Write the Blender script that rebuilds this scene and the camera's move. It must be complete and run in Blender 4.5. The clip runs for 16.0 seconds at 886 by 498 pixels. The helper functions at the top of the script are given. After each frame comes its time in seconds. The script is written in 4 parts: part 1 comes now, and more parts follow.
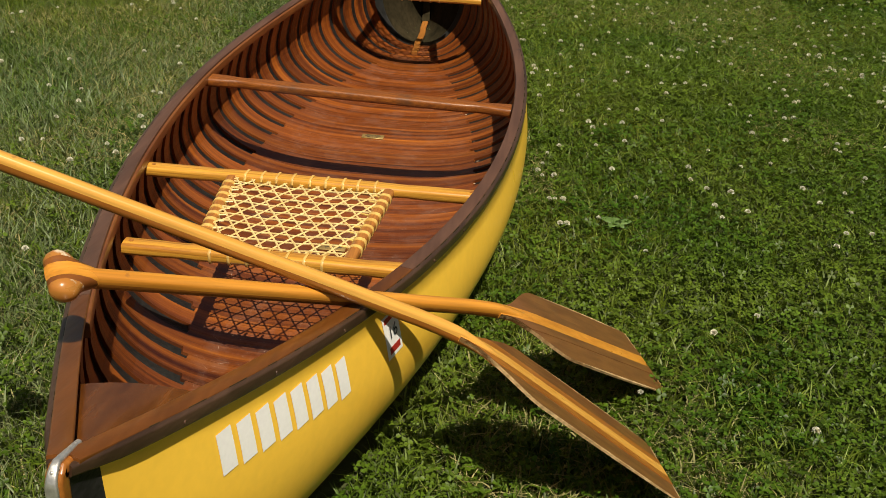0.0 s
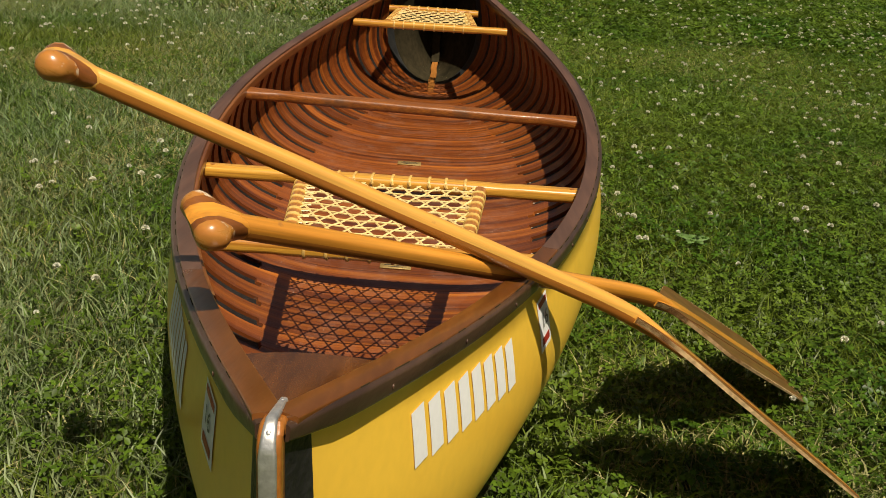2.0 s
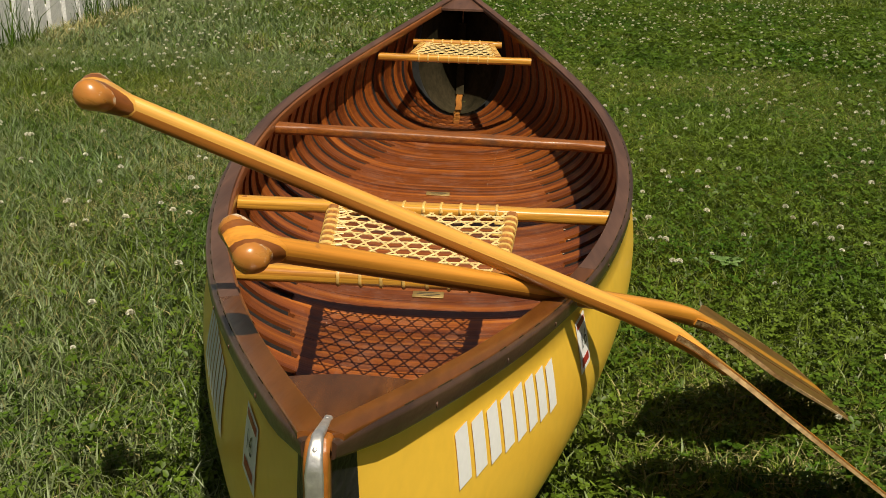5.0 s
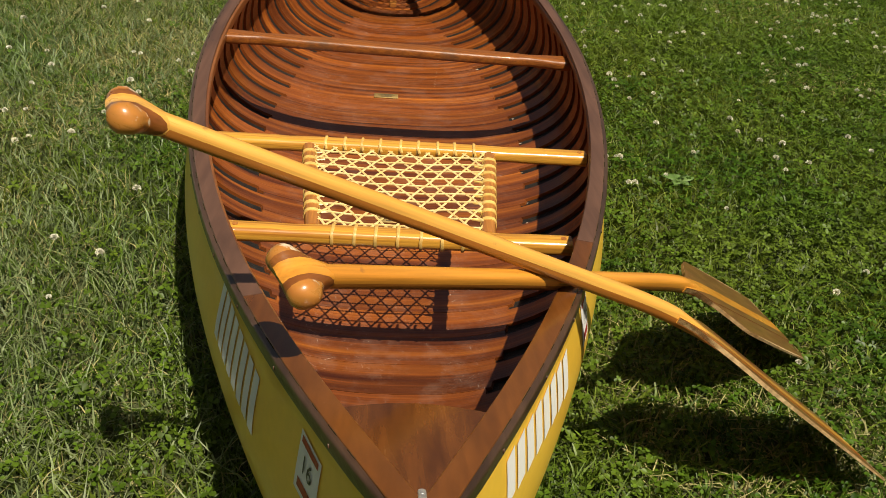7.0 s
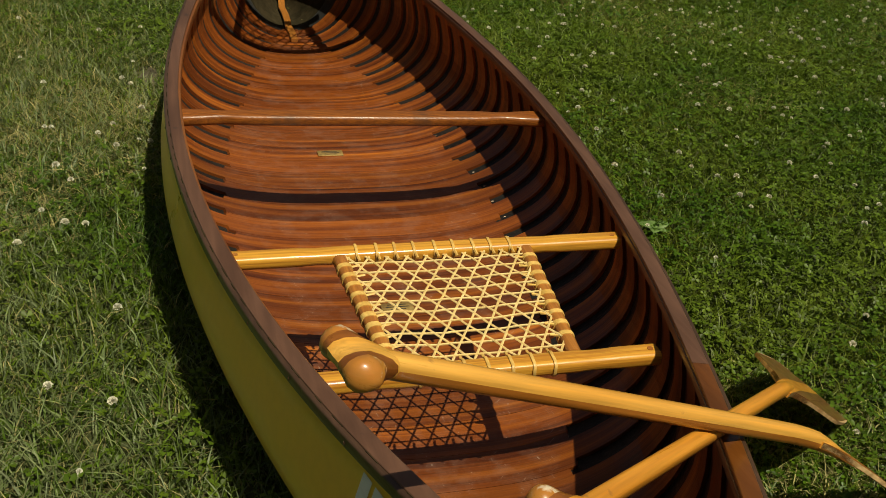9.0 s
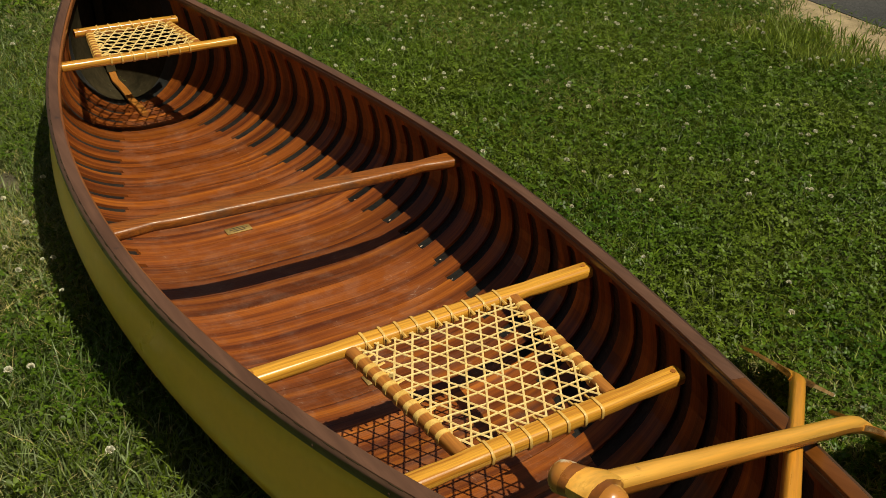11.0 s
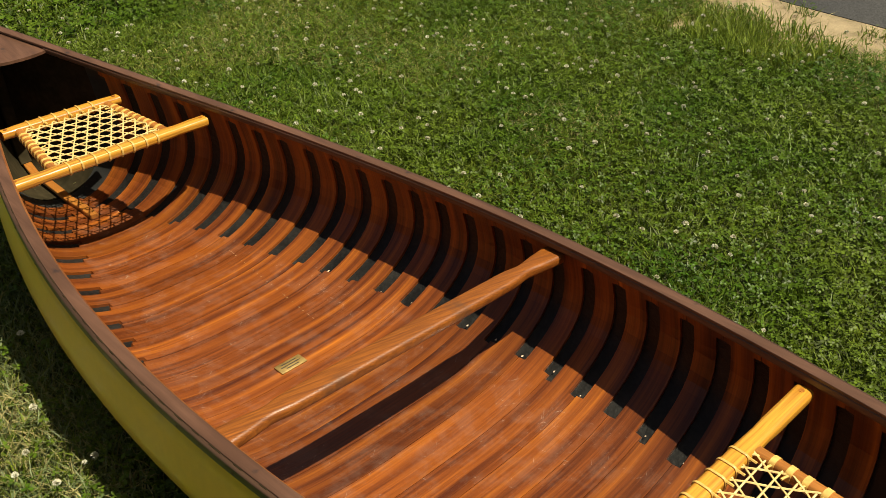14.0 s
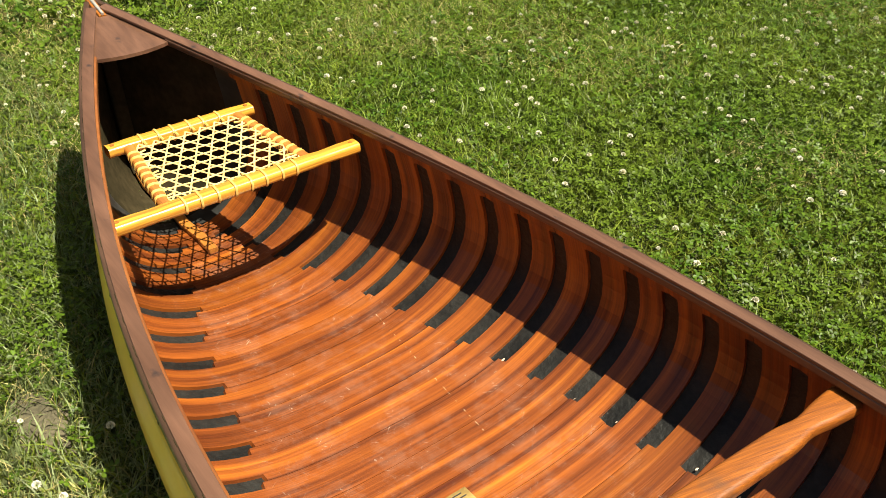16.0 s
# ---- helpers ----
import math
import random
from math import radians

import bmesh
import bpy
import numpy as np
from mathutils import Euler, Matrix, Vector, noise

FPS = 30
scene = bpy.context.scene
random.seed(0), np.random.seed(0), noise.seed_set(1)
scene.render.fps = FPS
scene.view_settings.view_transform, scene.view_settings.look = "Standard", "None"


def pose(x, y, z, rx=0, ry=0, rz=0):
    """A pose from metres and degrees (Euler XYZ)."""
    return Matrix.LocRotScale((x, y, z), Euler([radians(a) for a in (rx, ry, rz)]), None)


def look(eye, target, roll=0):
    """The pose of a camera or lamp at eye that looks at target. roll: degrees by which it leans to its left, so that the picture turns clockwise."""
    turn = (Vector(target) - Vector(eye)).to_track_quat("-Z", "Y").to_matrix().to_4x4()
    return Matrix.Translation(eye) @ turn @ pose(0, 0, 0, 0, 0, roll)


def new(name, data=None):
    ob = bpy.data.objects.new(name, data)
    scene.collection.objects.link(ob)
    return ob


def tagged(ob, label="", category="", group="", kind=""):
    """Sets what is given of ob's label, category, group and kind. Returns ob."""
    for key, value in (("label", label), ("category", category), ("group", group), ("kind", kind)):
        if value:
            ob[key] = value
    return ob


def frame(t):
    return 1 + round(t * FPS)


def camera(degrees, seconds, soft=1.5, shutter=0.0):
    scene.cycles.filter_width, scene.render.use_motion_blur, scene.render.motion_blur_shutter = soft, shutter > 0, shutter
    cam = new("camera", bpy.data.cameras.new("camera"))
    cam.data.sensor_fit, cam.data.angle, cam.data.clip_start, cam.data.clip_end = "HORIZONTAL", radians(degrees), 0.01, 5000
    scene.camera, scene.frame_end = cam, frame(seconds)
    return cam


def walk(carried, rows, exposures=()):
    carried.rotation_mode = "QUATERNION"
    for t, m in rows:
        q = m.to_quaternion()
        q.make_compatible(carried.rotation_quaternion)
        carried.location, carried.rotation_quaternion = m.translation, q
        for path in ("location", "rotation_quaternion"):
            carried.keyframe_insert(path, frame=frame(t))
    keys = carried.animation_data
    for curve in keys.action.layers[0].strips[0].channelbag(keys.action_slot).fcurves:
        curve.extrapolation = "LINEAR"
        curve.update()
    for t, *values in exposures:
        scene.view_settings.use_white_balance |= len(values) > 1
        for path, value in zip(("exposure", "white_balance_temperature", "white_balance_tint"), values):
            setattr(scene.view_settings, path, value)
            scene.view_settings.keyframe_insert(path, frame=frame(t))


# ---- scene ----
cam = camera(49.2, 16.0, soft=0.75)
PATH = [
    (0, (0.406, -2.412, 1.095), (0.289, -0.644, 0.169), 3.5),
    (0.5, (0.337, -2.337, 1.058), (0.191, -0.539, 0.195), 1.1),
    (1, (0.208, -2.312, 0.981), (0.188, -0.511, 0.112), 2.0),
    (1.5, (0.137, -2.292, 0.879), (0.105, -0.463, 0.069), 3.9),
    (2, (0.118, -2.303, 0.842), (0.103, -0.452, 0.083), 3.9),
    (2.5, (0.107, -2.298, 0.824), (0.081, -0.437, 0.091), 3.9),
    (3, (0.103, -2.296, 0.819), (0.067, -0.424, 0.116), 2.5),
    (5.3, (0.107, -2.307, 0.824), (0.03, -0.432, 0.132), 1.9),
    (5.5, (0.1, -2.314, 0.828), (0.015, -0.441, 0.131), 2.2),
    (6, (0.056, -2.314, 0.87), (0.046, -0.466, 0.106), 3.3),
    (6.5, (-0.015, -2.325, 0.95), (0.168, -0.529, 0.089), 4.9),
    (7, (-0.051, -2.237, 0.99), (0.104, -0.501, 0.008), 5.1),
    (7.5, (-0.105, -2.11, 1.027), (0.109, -0.411, -0.006), 5.3),
    (8, (-0.23, -2.048, 1.042), (0.103, -0.357, 0.026), 6.0),
    (8.5, (-0.384, -2.018, 1.081), (0.122, -0.41, 0.004), 4.9),
    (9, (-0.428, -1.973, 1.106), (0.101, -0.323, 0.108), 6.0),
    (9.2, (-0.446, -1.975, 1.106), (0.117, -0.342, 0.099), 5.0),
    (11.3, (-0.799, -1.747, 1.234), (0.198, -0.313, 0.26), 2.3),
    (11.5, (-0.844, -1.706, 1.246), (0.224, -0.338, 0.253), 4.8),
    (12, (-0.927, -1.609, 1.278), (0.115, -0.219, 0.286), 4.0),
    (12.5, (-1.015, -1.479, 1.299), (0.162, -0.198, 0.312), 1.5),
    (13, (-1.054, -1.338, 1.321), (0.093, -0.071, 0.282), -3.0),
    (13.5, (-1.006, -1.231, 1.324), (0.149, 0.017, 0.27), -0.9),
    (14, (-0.964, -1.041, 1.325), (0.239, 0.164, 0.277), -0.6),
    (14.5, (-0.949, -0.878, 1.306), (0.284, 0.273, 0.231), -0.6),
    (15, (-0.85, -0.756, 1.257), (0.283, 0.493, 0.182), -0.0),
    (15.5, (-0.751, -0.619, 1.246), (0.278, 0.656, 0.099), 0.5),
    (16, (-0.683, -0.467, 1.223), (0.322, 0.855, 0.108), -0.5),
]
walk(cam, [(t, look(eye, target, roll)) for t, eye, target, roll in PATH],
     [(0, 0.08, 7250, 8), (0.5, -0.02, 7250, 8), (1, 0.08, 7250, 8), (3, 0.16, 7250, 8), (6, 0.16, 7250, 8), (7, 0.28, 7250, 8), (8, 0.14, 7500, 6), (8.5, -0.13, 7700, 4), (9, -0.22, 7800, 2), (11.5, -0.07, 7800, 2), (12.5, 0.33, 7800, 2), (13.5, 0.40, 7700, 4), (14, 0.40, 7700, 4), (14.5, 0.80, 7600, 4), (15.5, 1.25, 7400, 4), (16, 1.20, 7400, 4)])

# ---- world, sun ----
SUN = Vector((0.215, -0.43, 1.0)).normalized()          # towards the sun
world = bpy.data.worlds.new("sky")
scene.world = world
world.use_nodes = True
wn = world.node_tree
sky = wn.nodes.new("ShaderNodeTexSky")
sky.sky_type = "NISHITA"
sky.sun_disc = False
sky.sun_elevation = math.asin(SUN.z)
sky.sun_rotation = math.atan2(SUN.x, SUN.y)
sky.dust_density, sky.ozone_density = 4.0, 0.5      # hazy summer sky
wn.links.new(sky.outputs["Color"], wn.nodes["Background"].inputs["Color"])
wn.nodes["Background"].inputs["Strength"].default_value = 0.032
sun_data = bpy.data.lights.new("sun", "SUN")
sun_data.energy, sun_data.angle, sun_data.color = 5.0, radians(0.5), (1.0, 0.95, 0.86)
sun = new("sun", sun_data)
sun.matrix_world = look(SUN * 20, (0, 0, 0))

# ---- materials ----


def mat(name, color, rough=0.5, metal=0.0, second=None, scale=(8, 8, 8), mix=(0.35, 0.65), fine=120.0, bump=0.15, spread=0.0,
        coat=0.0, grain=None, island=0.0, detail=6.0, spots=None, gloss=0.5, through_light=0.0, vary=0.18, turn=0.0, stops=()):
    """Base colour broken by two scales of noise; spread: brightness varies object by object; island: piece by piece."""
    m = bpy.data.materials.new(name)
    m.use_nodes = True
    nt = m.node_tree
    b = nt.nodes["Principled BSDF"]
    b.inputs["Roughness"].default_value = rough
    b.inputs["Metallic"].default_value = metal
    b.inputs["Specular IOR Level"].default_value = gloss
    b.inputs["Coat Weight"].default_value = coat
    b.inputs["Coat Roughness"].default_value = 0.12
    tc = nt.nodes.new("ShaderNodeTexCoord")
    mp = nt.nodes.new("ShaderNodeMapping")
    mp.inputs["Scale"].default_value = scale
    spin = nt.nodes.new("ShaderNodeVectorRotate")
    spin.rotation_type = "Z_AXIS"
    spin.inputs["Angle"].default_value = radians(turn)
    nt.links.new(tc.outputs["Object"], spin.inputs["Vector"])
    nt.links.new(spin.outputs["Vector"], mp.inputs["Vector"])
    oi = nt.nodes.new("ShaderNodeObjectInfo")
    shift = nt.nodes.new("ShaderNodeVectorMath")
    shift.operation = "MULTIPLY_ADD"
    nt.links.new(oi.outputs["Random"], shift.inputs[0])
    shift.inputs[1].default_value = (37.0, 11.0, 53.0)
    nt.links.new(mp.outputs["Vector"], shift.inputs[2])
    n1 = nt.nodes.new("ShaderNodeTexNoise")
    n1.inputs["Scale"].default_value = 1.0
    n1.inputs["Detail"].default_value = detail
    n1.inputs["Roughness"].default_value = 0.6
    nt.links.new(shift.outputs[0], n1.inputs["Vector"])
    ramp = nt.nodes.new("ShaderNodeValToRGB")
    ramp.color_ramp.elements[0].position, ramp.color_ramp.elements[1].position = mix
    ramp.color_ramp.elements[0].color = (*color, 1)
    ramp.color_ramp.elements[1].color = (*(second or [c * 0.75 for c in color]), 1)
    for place, c in stops:
        ramp.color_ramp.elements.new(place).color = (*c, 1)
    nt.links.new(n1.outputs["Fac"], ramp.inputs["Fac"])
    out = ramp.outputs["Color"]
    n2 = nt.nodes.new("ShaderNodeTexNoise")
    n2.inputs["Scale"].default_value = fine
    n2.inputs["Detail"].default_value = 3
    nt.links.new(tc.outputs["Object"], n2.inputs["Vector"])
    if grain:
        mp2 = nt.nodes.new("ShaderNodeMapping")
        mp2.inputs["Scale"].default_value = grain
        nt.links.new(shift.outputs[0], mp2.inputs["Vector"])
        nt.links.new(mp2.outputs["Vector"], n2.inputs["Vector"])
        n2.inputs["Scale"].default_value = 1.0
    hsv = nt.nodes.new("ShaderNodeHueSaturation")
    rng = nt.nodes.new("ShaderNodeMapRange")
    rng.inputs["From Min"].default_value, rng.inputs["From Max"].default_value = 0.3, 0.7
    rng.inputs["To Min"].default_value, rng.inputs["To Max"].default_value = 1 - vary, 1 + vary
    nt.links.new(n2.outputs["Fac"], rng.inputs["Value"])
    value = rng.outputs["Result"]
    for amount, source in ((spread, oi.outputs["Random"]), (island, None)):
        if amount:
            if source is None:
                source = nt.nodes.new("ShaderNodeNewGeometry").outputs["Random Per Island"]
            r2 = nt.nodes.new("ShaderNodeMapRange")
            r2.inputs["To Min"].default_value, r2.inputs["To Max"].default_value = 1 - amount, 1 + amount
            nt.links.new(source, r2.inputs["Value"])
            mul = nt.nodes.new("ShaderNodeMath")
            mul.operation = "MULTIPLY"
            nt.links.new(value, mul.inputs[0])
            nt.links.new(r2.outputs["Result"], mul.inputs[1])
            value = mul.outputs[0]
    nt.links.new(value, hsv.inputs["Value"])
    nt.links.new(out, hsv.inputs["Color"])
    out = hsv.outputs["Color"]
    if spots:                                           # (colour, scale, threshold): scuffs or stains
        n3 = nt.nodes.new("ShaderNodeTexNoise")
        n3.inputs["Scale"].default_value = spots[1]
        n3.inputs["Detail"].default_value = 5
        nt.links.new(tc.outputs["Object"], n3.inputs["Vector"])
        r3 = nt.nodes.new("ShaderNodeMapRange")
        r3.inputs["From Min"].default_value, r3.inputs["From Max"].default_value = spots[2], spots[2] + 0.08
        nt.links.new(n3.outputs["Fac"], r3.inputs["Value"])
        mx = nt.nodes.new("ShaderNodeMix")
        mx.data_type = "RGBA"
        nt.links.new(r3.outputs["Result"], mx.inputs["Factor"])
        nt.links.new(out, mx.inputs["A"])
        mx.inputs["B"].default_value = (*spots[0], 1)
        out = mx.outputs["Result"]
    nt.links.new(out, b.inputs["Base Color"])
    if through_light:                                   # thin leaves let light through
        tl = nt.nodes.new("ShaderNodeBsdfTranslucent")
        mixer = nt.nodes.new("ShaderNodeMixShader")
        mixer.inputs["Fac"].default_value = through_light
        nt.links.new(out, tl.inputs["Color"])
        nt.links.new(b.outputs["BSDF"], mixer.inputs[1])
        nt.links.new(tl.outputs["BSDF"], mixer.inputs[2])
        nt.links.new(mixer.outputs["Shader"], nt.nodes["Material Output"].inputs["Surface"])
    if bump:
        bp = nt.nodes.new("ShaderNodeBump")
        bp.inputs["Strength"].default_value = bump
        bp.inputs["Distance"].default_value = 0.004
        nt.links.new(n2.outputs["Fac"], bp.inputs["Height"])
        nt.links.new(bp.outputs["Normal"], b.inputs["Normal"])
    r4 = nt.nodes.new("ShaderNodeMapRange")
    r4.inputs["To Min"].default_value, r4.inputs["To Max"].default_value = max(rough - 0.1, 0.02), min(rough + 0.12, 1)
    nt.links.new(n1.outputs["Fac"], r4.inputs["Value"])
    nt.links.new(r4.outputs["Result"], b.inputs["Roughness"])
    return m


YELLOW = mat("yellow_paint", (0.98, 0.60, 0.070), 0.30, second=(0.95, 0.57, 0.068), scale=(3, 3, 3), fine=60, bump=0.008, coat=0.3, vary=0.03)
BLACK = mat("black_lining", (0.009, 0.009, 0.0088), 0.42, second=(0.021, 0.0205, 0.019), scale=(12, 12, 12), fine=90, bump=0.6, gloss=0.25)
# sunlit stretch of the far end's lining, its light put into the colour
GREY = mat("sunlit_end_lining", (0.018, 0.0185, 0.018), 0.4, second=(0.036, 0.037, 0.036), scale=(6, 6, 6), fine=40, bump=0.3, gloss=0.25)
# far end's lining with deep shade and haze in its colour; also seam cracks
SHADE_DARK = mat("shaded_end_and_cracks", (0.022, 0.019, 0.011), 0.80, second=(0.046, 0.036, 0.020), scale=(9, 9, 9), fine=60, bump=0.2, gloss=0.0)
RIB = mat("mahogany_rib", (0.040, 0.008, 0.005), 0.34, second=(0.41, 0.124, 0.016), scale=(0.9, 36, 0.9), mix=(0.27, 0.77), grain=(9, 10, 9),
          bump=0.16, spread=0.20, coat=0.24, gloss=0.4, vary=0.18, stops=((0.41, (0.102, 0.0255, 0.007)), (0.50, (0.164, 0.0410, 0.009)), (0.60, (0.240, 0.0650, 0.011))))


def scuffs(m):
    """Fine pale scratches and rubbed dull patches where feet and gear wear the floor, low in the hull."""
    nt = m.node_tree
    b = nt.nodes["Principled BSDF"]
    tc = nt.nodes.new("ShaderNodeTexCoord")
    sep = nt.nodes.new("ShaderNodeSeparateXYZ")
    nt.links.new(tc.outputs["Object"], sep.inputs["Vector"])
    low = nt.nodes.new("ShaderNodeMapRange")
    low.inputs["From Min"].default_value, low.inputs["From Max"].default_value = 0.035, 0.012
    nt.links.new(sep.outputs["Z"], low.inputs["Value"])
    patch = nt.nodes.new("ShaderNodeTexNoise")
    patch.inputs["Scale"].default_value = 13.0
    patch.inputs["Detail"].default_value = 8
    patch.inputs["Roughness"].default_value = 0.72
    nt.links.new(tc.outputs["Object"], patch.inputs["Vector"])
    where = nt.nodes.new("ShaderNodeMapRange")
    where.inputs["From Min"].default_value, where.inputs["From Max"].default_value = 0.47, 0.62
    nt.links.new(patch.outputs["Fac"], where.inputs["Value"])
    total = None
    for angle, stretch, level in ((35, (34, 420, 30), 0.70), (-38, (26, 380, 30), 0.70), (80, (40, 440, 30), 0.70), (-75, (100, 130, 90), 0.72)):
        mp = nt.nodes.new("ShaderNodeMapping")
        mp.inputs["Scale"].default_value = stretch
        spin = nt.nodes.new("ShaderNodeVectorRotate")
        spin.rotation_type = "Z_AXIS"
        spin.inputs["Angle"].default_value = radians(angle)
        nt.links.new(tc.outputs["Object"], spin.inputs["Vector"])
        nt.links.new(spin.outputs["Vector"], mp.inputs["Vector"])
        n = nt.nodes.new("ShaderNodeTexNoise")
        n.inputs["Scale"].default_value = 1.0
        n.inputs["Detail"].default_value = 2
        nt.links.new(mp.outputs["Vector"], n.inputs["Vector"])
        r = nt.nodes.new("ShaderNodeMapRange")
        r.inputs["From Min"].default_value, r.inputs["From Max"].default_value = level, level + 0.05
        nt.links.new(n.outputs["Fac"], r.inputs["Value"])
        if total is None:
            total = r.outputs["Result"]
        else:
            mx = nt.nodes.new("ShaderNodeMath")
            mx.operation = "MAXIMUM"
            nt.links.new(total, mx.inputs[0])
            nt.links.new(r.outputs["Result"], mx.inputs[1])
            total = mx.outputs[0]
    film = nt.nodes.new("ShaderNodeMath")
    film.operation = "MULTIPLY_ADD"
    nt.links.new(total, film.inputs[0])
    film.inputs[1].default_value = 0.50
    film.inputs[2].default_value = 0.05
    for other in (where.outputs["Result"], low.outputs["Result"]):
        mul = nt.nodes.new("ShaderNodeMath")
        mul.operation = "MULTIPLY"
        nt.links.new(film.outputs[0], mul.inputs[0])
        nt.links.new(other, mul.inputs[1])
        film = mul
    old = b.inputs["Base Color"].links[0].from_socket
    mix = nt.nodes.new("ShaderNodeMix")
    mix.data_type = "RGBA"
    nt.links.new(film.outputs[0], mix.inputs["Factor"])
    nt.links.new(old, mix.inputs["A"])
    mix.inputs["B"].default_value = (0.64, 0.52, 0.43, 1)
    nt.links.new(mix.outputs["Result"], b.inputs["Base Color"])


scuffs(RIB)
GUN = mat("brown_gunwale", (0.082, 0.039, 0.024), 0.42, second=(0.128, 0.062, 0.039), scale=(14, 3, 14), grain=(6, 1, 6), bump=0.25, coat=0.22,
          spots=((0.03, 0.02, 0.018), 22.0, 0.66))
OUTW = mat("dark_outer_gunwale", (0.036, 0.019, 0.011), 0.36, second=(0.070, 0.037, 0.022), scale=(14, 3, 14), grain=(6, 1, 6), bump=0.3, coat=0.2,
           spots=((0.20, 0.14, 0.09), 48.0, 0.70))
VARNISHED = mat("varnished_brown_gunwale", (0.098, 0.031, 0.006), 0.30, second=(0.165, 0.054, 0.010), scale=(14, 3, 14), grain=(6, 1, 6), bump=0.2, coat=0.30,
                spots=((0.20, 0.12, 0.06), 55.0, 0.70))
INWALE = mat("inwale_wood", (0.24, 0.084, 0.022), 0.35, second=(0.14, 0.044, 0.014), scale=(14, 2, 14), grain=(6, 1, 6), bump=0.15, coat=0.2)
DECKM = mat("deck_wood", (0.062, 0.018, 0.004), 0.24, second=(0.135, 0.043, 0.008), scale=(26, 3, 20), grain=(5, 1, 5), bump=0.08, coat=0.45, gloss=0.5)
THWART = mat("thwart_wood", (0.315, 0.098, 0.015), 0.40, second=(0.130, 0.036, 0.008), scale=(8, 210, 120), mix=(0.30, 0.72), grain=(3, 3, 3), bump=0.14, coat=0.10, turn=13, vary=0.24, spots=((0.105, 0.046, 0.021), 5.0, 0.56))
RAIL = mat("honey_ash", (0.64, 0.315, 0.045), 0.30, second=(0.38, 0.145, 0.020), scale=(2.6, 130, 130), mix=(0.45, 0.66), grain=(4, 3, 3), bump=0.1, coat=0.5)
GRIPEND = mat("amber_grip_end", (0.50, 0.215, 0.045), 0.28, second=(0.36, 0.130, 0.025), scale=(30, 30, 90), grain=(2, 2, 2), bump=0.08, coat=0.5,
              spots=((0.66, 0.55, 0.40), 55.0, 0.60))
BAR = mat("bar_wood", (0.42, 0.165, 0.034), 0.32, second=(0.28, 0.098, 0.022), scale=(60, 4, 60), grain=(5, 4, 5), bump=0.1, coat=0.4)
WRAP = mat("rawhide_wrapping", (0.74, 0.50, 0.16), 0.40, second=(0.62, 0.37, 0.09), scale=(30, 30, 30), bump=0.15)
LACE = mat("rawhide_lacing", (0.78, 0.62, 0.30), 0.42, second=(0.66, 0.46, 0.17), scale=(20, 20, 20), bump=0.1)
BLOND = mat("blond_laminate", (0.73, 0.39, 0.085), 0.30, second=(0.60, 0.28, 0.046), scale=(3, 70, 70), grain=(4, 4, 4), bump=0.08, coat=0.4,
            spots=((0.28, 0.14, 0.05), 42.0, 0.69))
LIGHTWOOD = mat("pale_laminate", (0.63, 0.275, 0.040), 0.30, second=(0.50, 0.195, 0.024), scale=(3, 70, 70), grain=(4, 4, 4), bump=0.08, coat=0.4,
                spots=((0.24, 0.10, 0.03), 42.0, 0.69))
WORN = mat("worn_blade_edge", (0.52, 0.37, 0.19), 0.55, second=(0.34, 0.20, 0.08), scale=(40, 40, 40), bump=0.3, vary=0.3)
MIDWOOD = mat("amber_laminate", (0.37, 0.135, 0.024), 0.30, second=(0.26, 0.082, 0.013), scale=(3, 70, 70), grain=(4, 4, 4), bump=0.08, coat=0.4)
DARKWOOD = mat("walnut_laminate", (0.19, 0.080, 0.024), 0.34, second=(0.125, 0.050, 0.016), scale=(4, 60, 60), grain=(4, 4, 4), bump=0.08, coat=0.4)
DARKGRIP = mat("brown_grip_layer", (0.25, 0.085, 0.018), 0.30, second=(0.18, 0.055, 0.012), scale=(4, 60, 60), grain=(4, 4, 4), bump=0.08, coat=0.4)
METAL = mat("worn_aluminium", (0.80, 0.79, 0.76), 0.44, 0.85, second=(0.58, 0.56, 0.53), scale=(30, 30, 30), bump=0.2)
CHIP = mat("pale_chipped_wood", (0.66, 0.52, 0.40), 0.6, second=(0.52, 0.38, 0.27), scale=(90, 90, 90), bump=0.2)
WHITE = mat("white_vinyl_film", (0.88, 0.88, 0.86), 0.4, second=(0.85, 0.85, 0.83), bump=0.01, vary=0.03)
LASHING = mat("amber_rawhide", (0.66, 0.43, 0.13), 0.42, second=(0.56, 0.33, 0.09), scale=(20, 20, 20), bump=0.1)
RED = mat("red_print", (0.45, 0.03, 0.02), 0.4, bump=0.0)
INK = mat("dark_print", (0.03, 0.03, 0.035), 0.4, bump=0.0)
BRASS = mat("brass_plate", (0.46, 0.32, 0.12), 0.48, 0.5, second=(0.34, 0.22, 0.08), scale=(40, 40, 40), bump=0.1)
FENCE = mat("white_fence_paint", (0.80, 0.80, 0.79), 0.5, second=(0.70, 0.70, 0.68), scale=(4, 4, 9), bump=0.1)
ASPHALT = mat("asphalt", (0.034, 0.035, 0.038), 0.85, second=(0.052, 0.052, 0.053), scale=(3, 3, 3), fine=130, bump=0.8, vary=0.4, gloss=0.3)
SAND = mat("sandy_soil", (0.36, 0.28, 0.17), 0.9, second=(0.22, 0.17, 0.10), scale=(9, 9, 9), fine=150, bump=0.8)
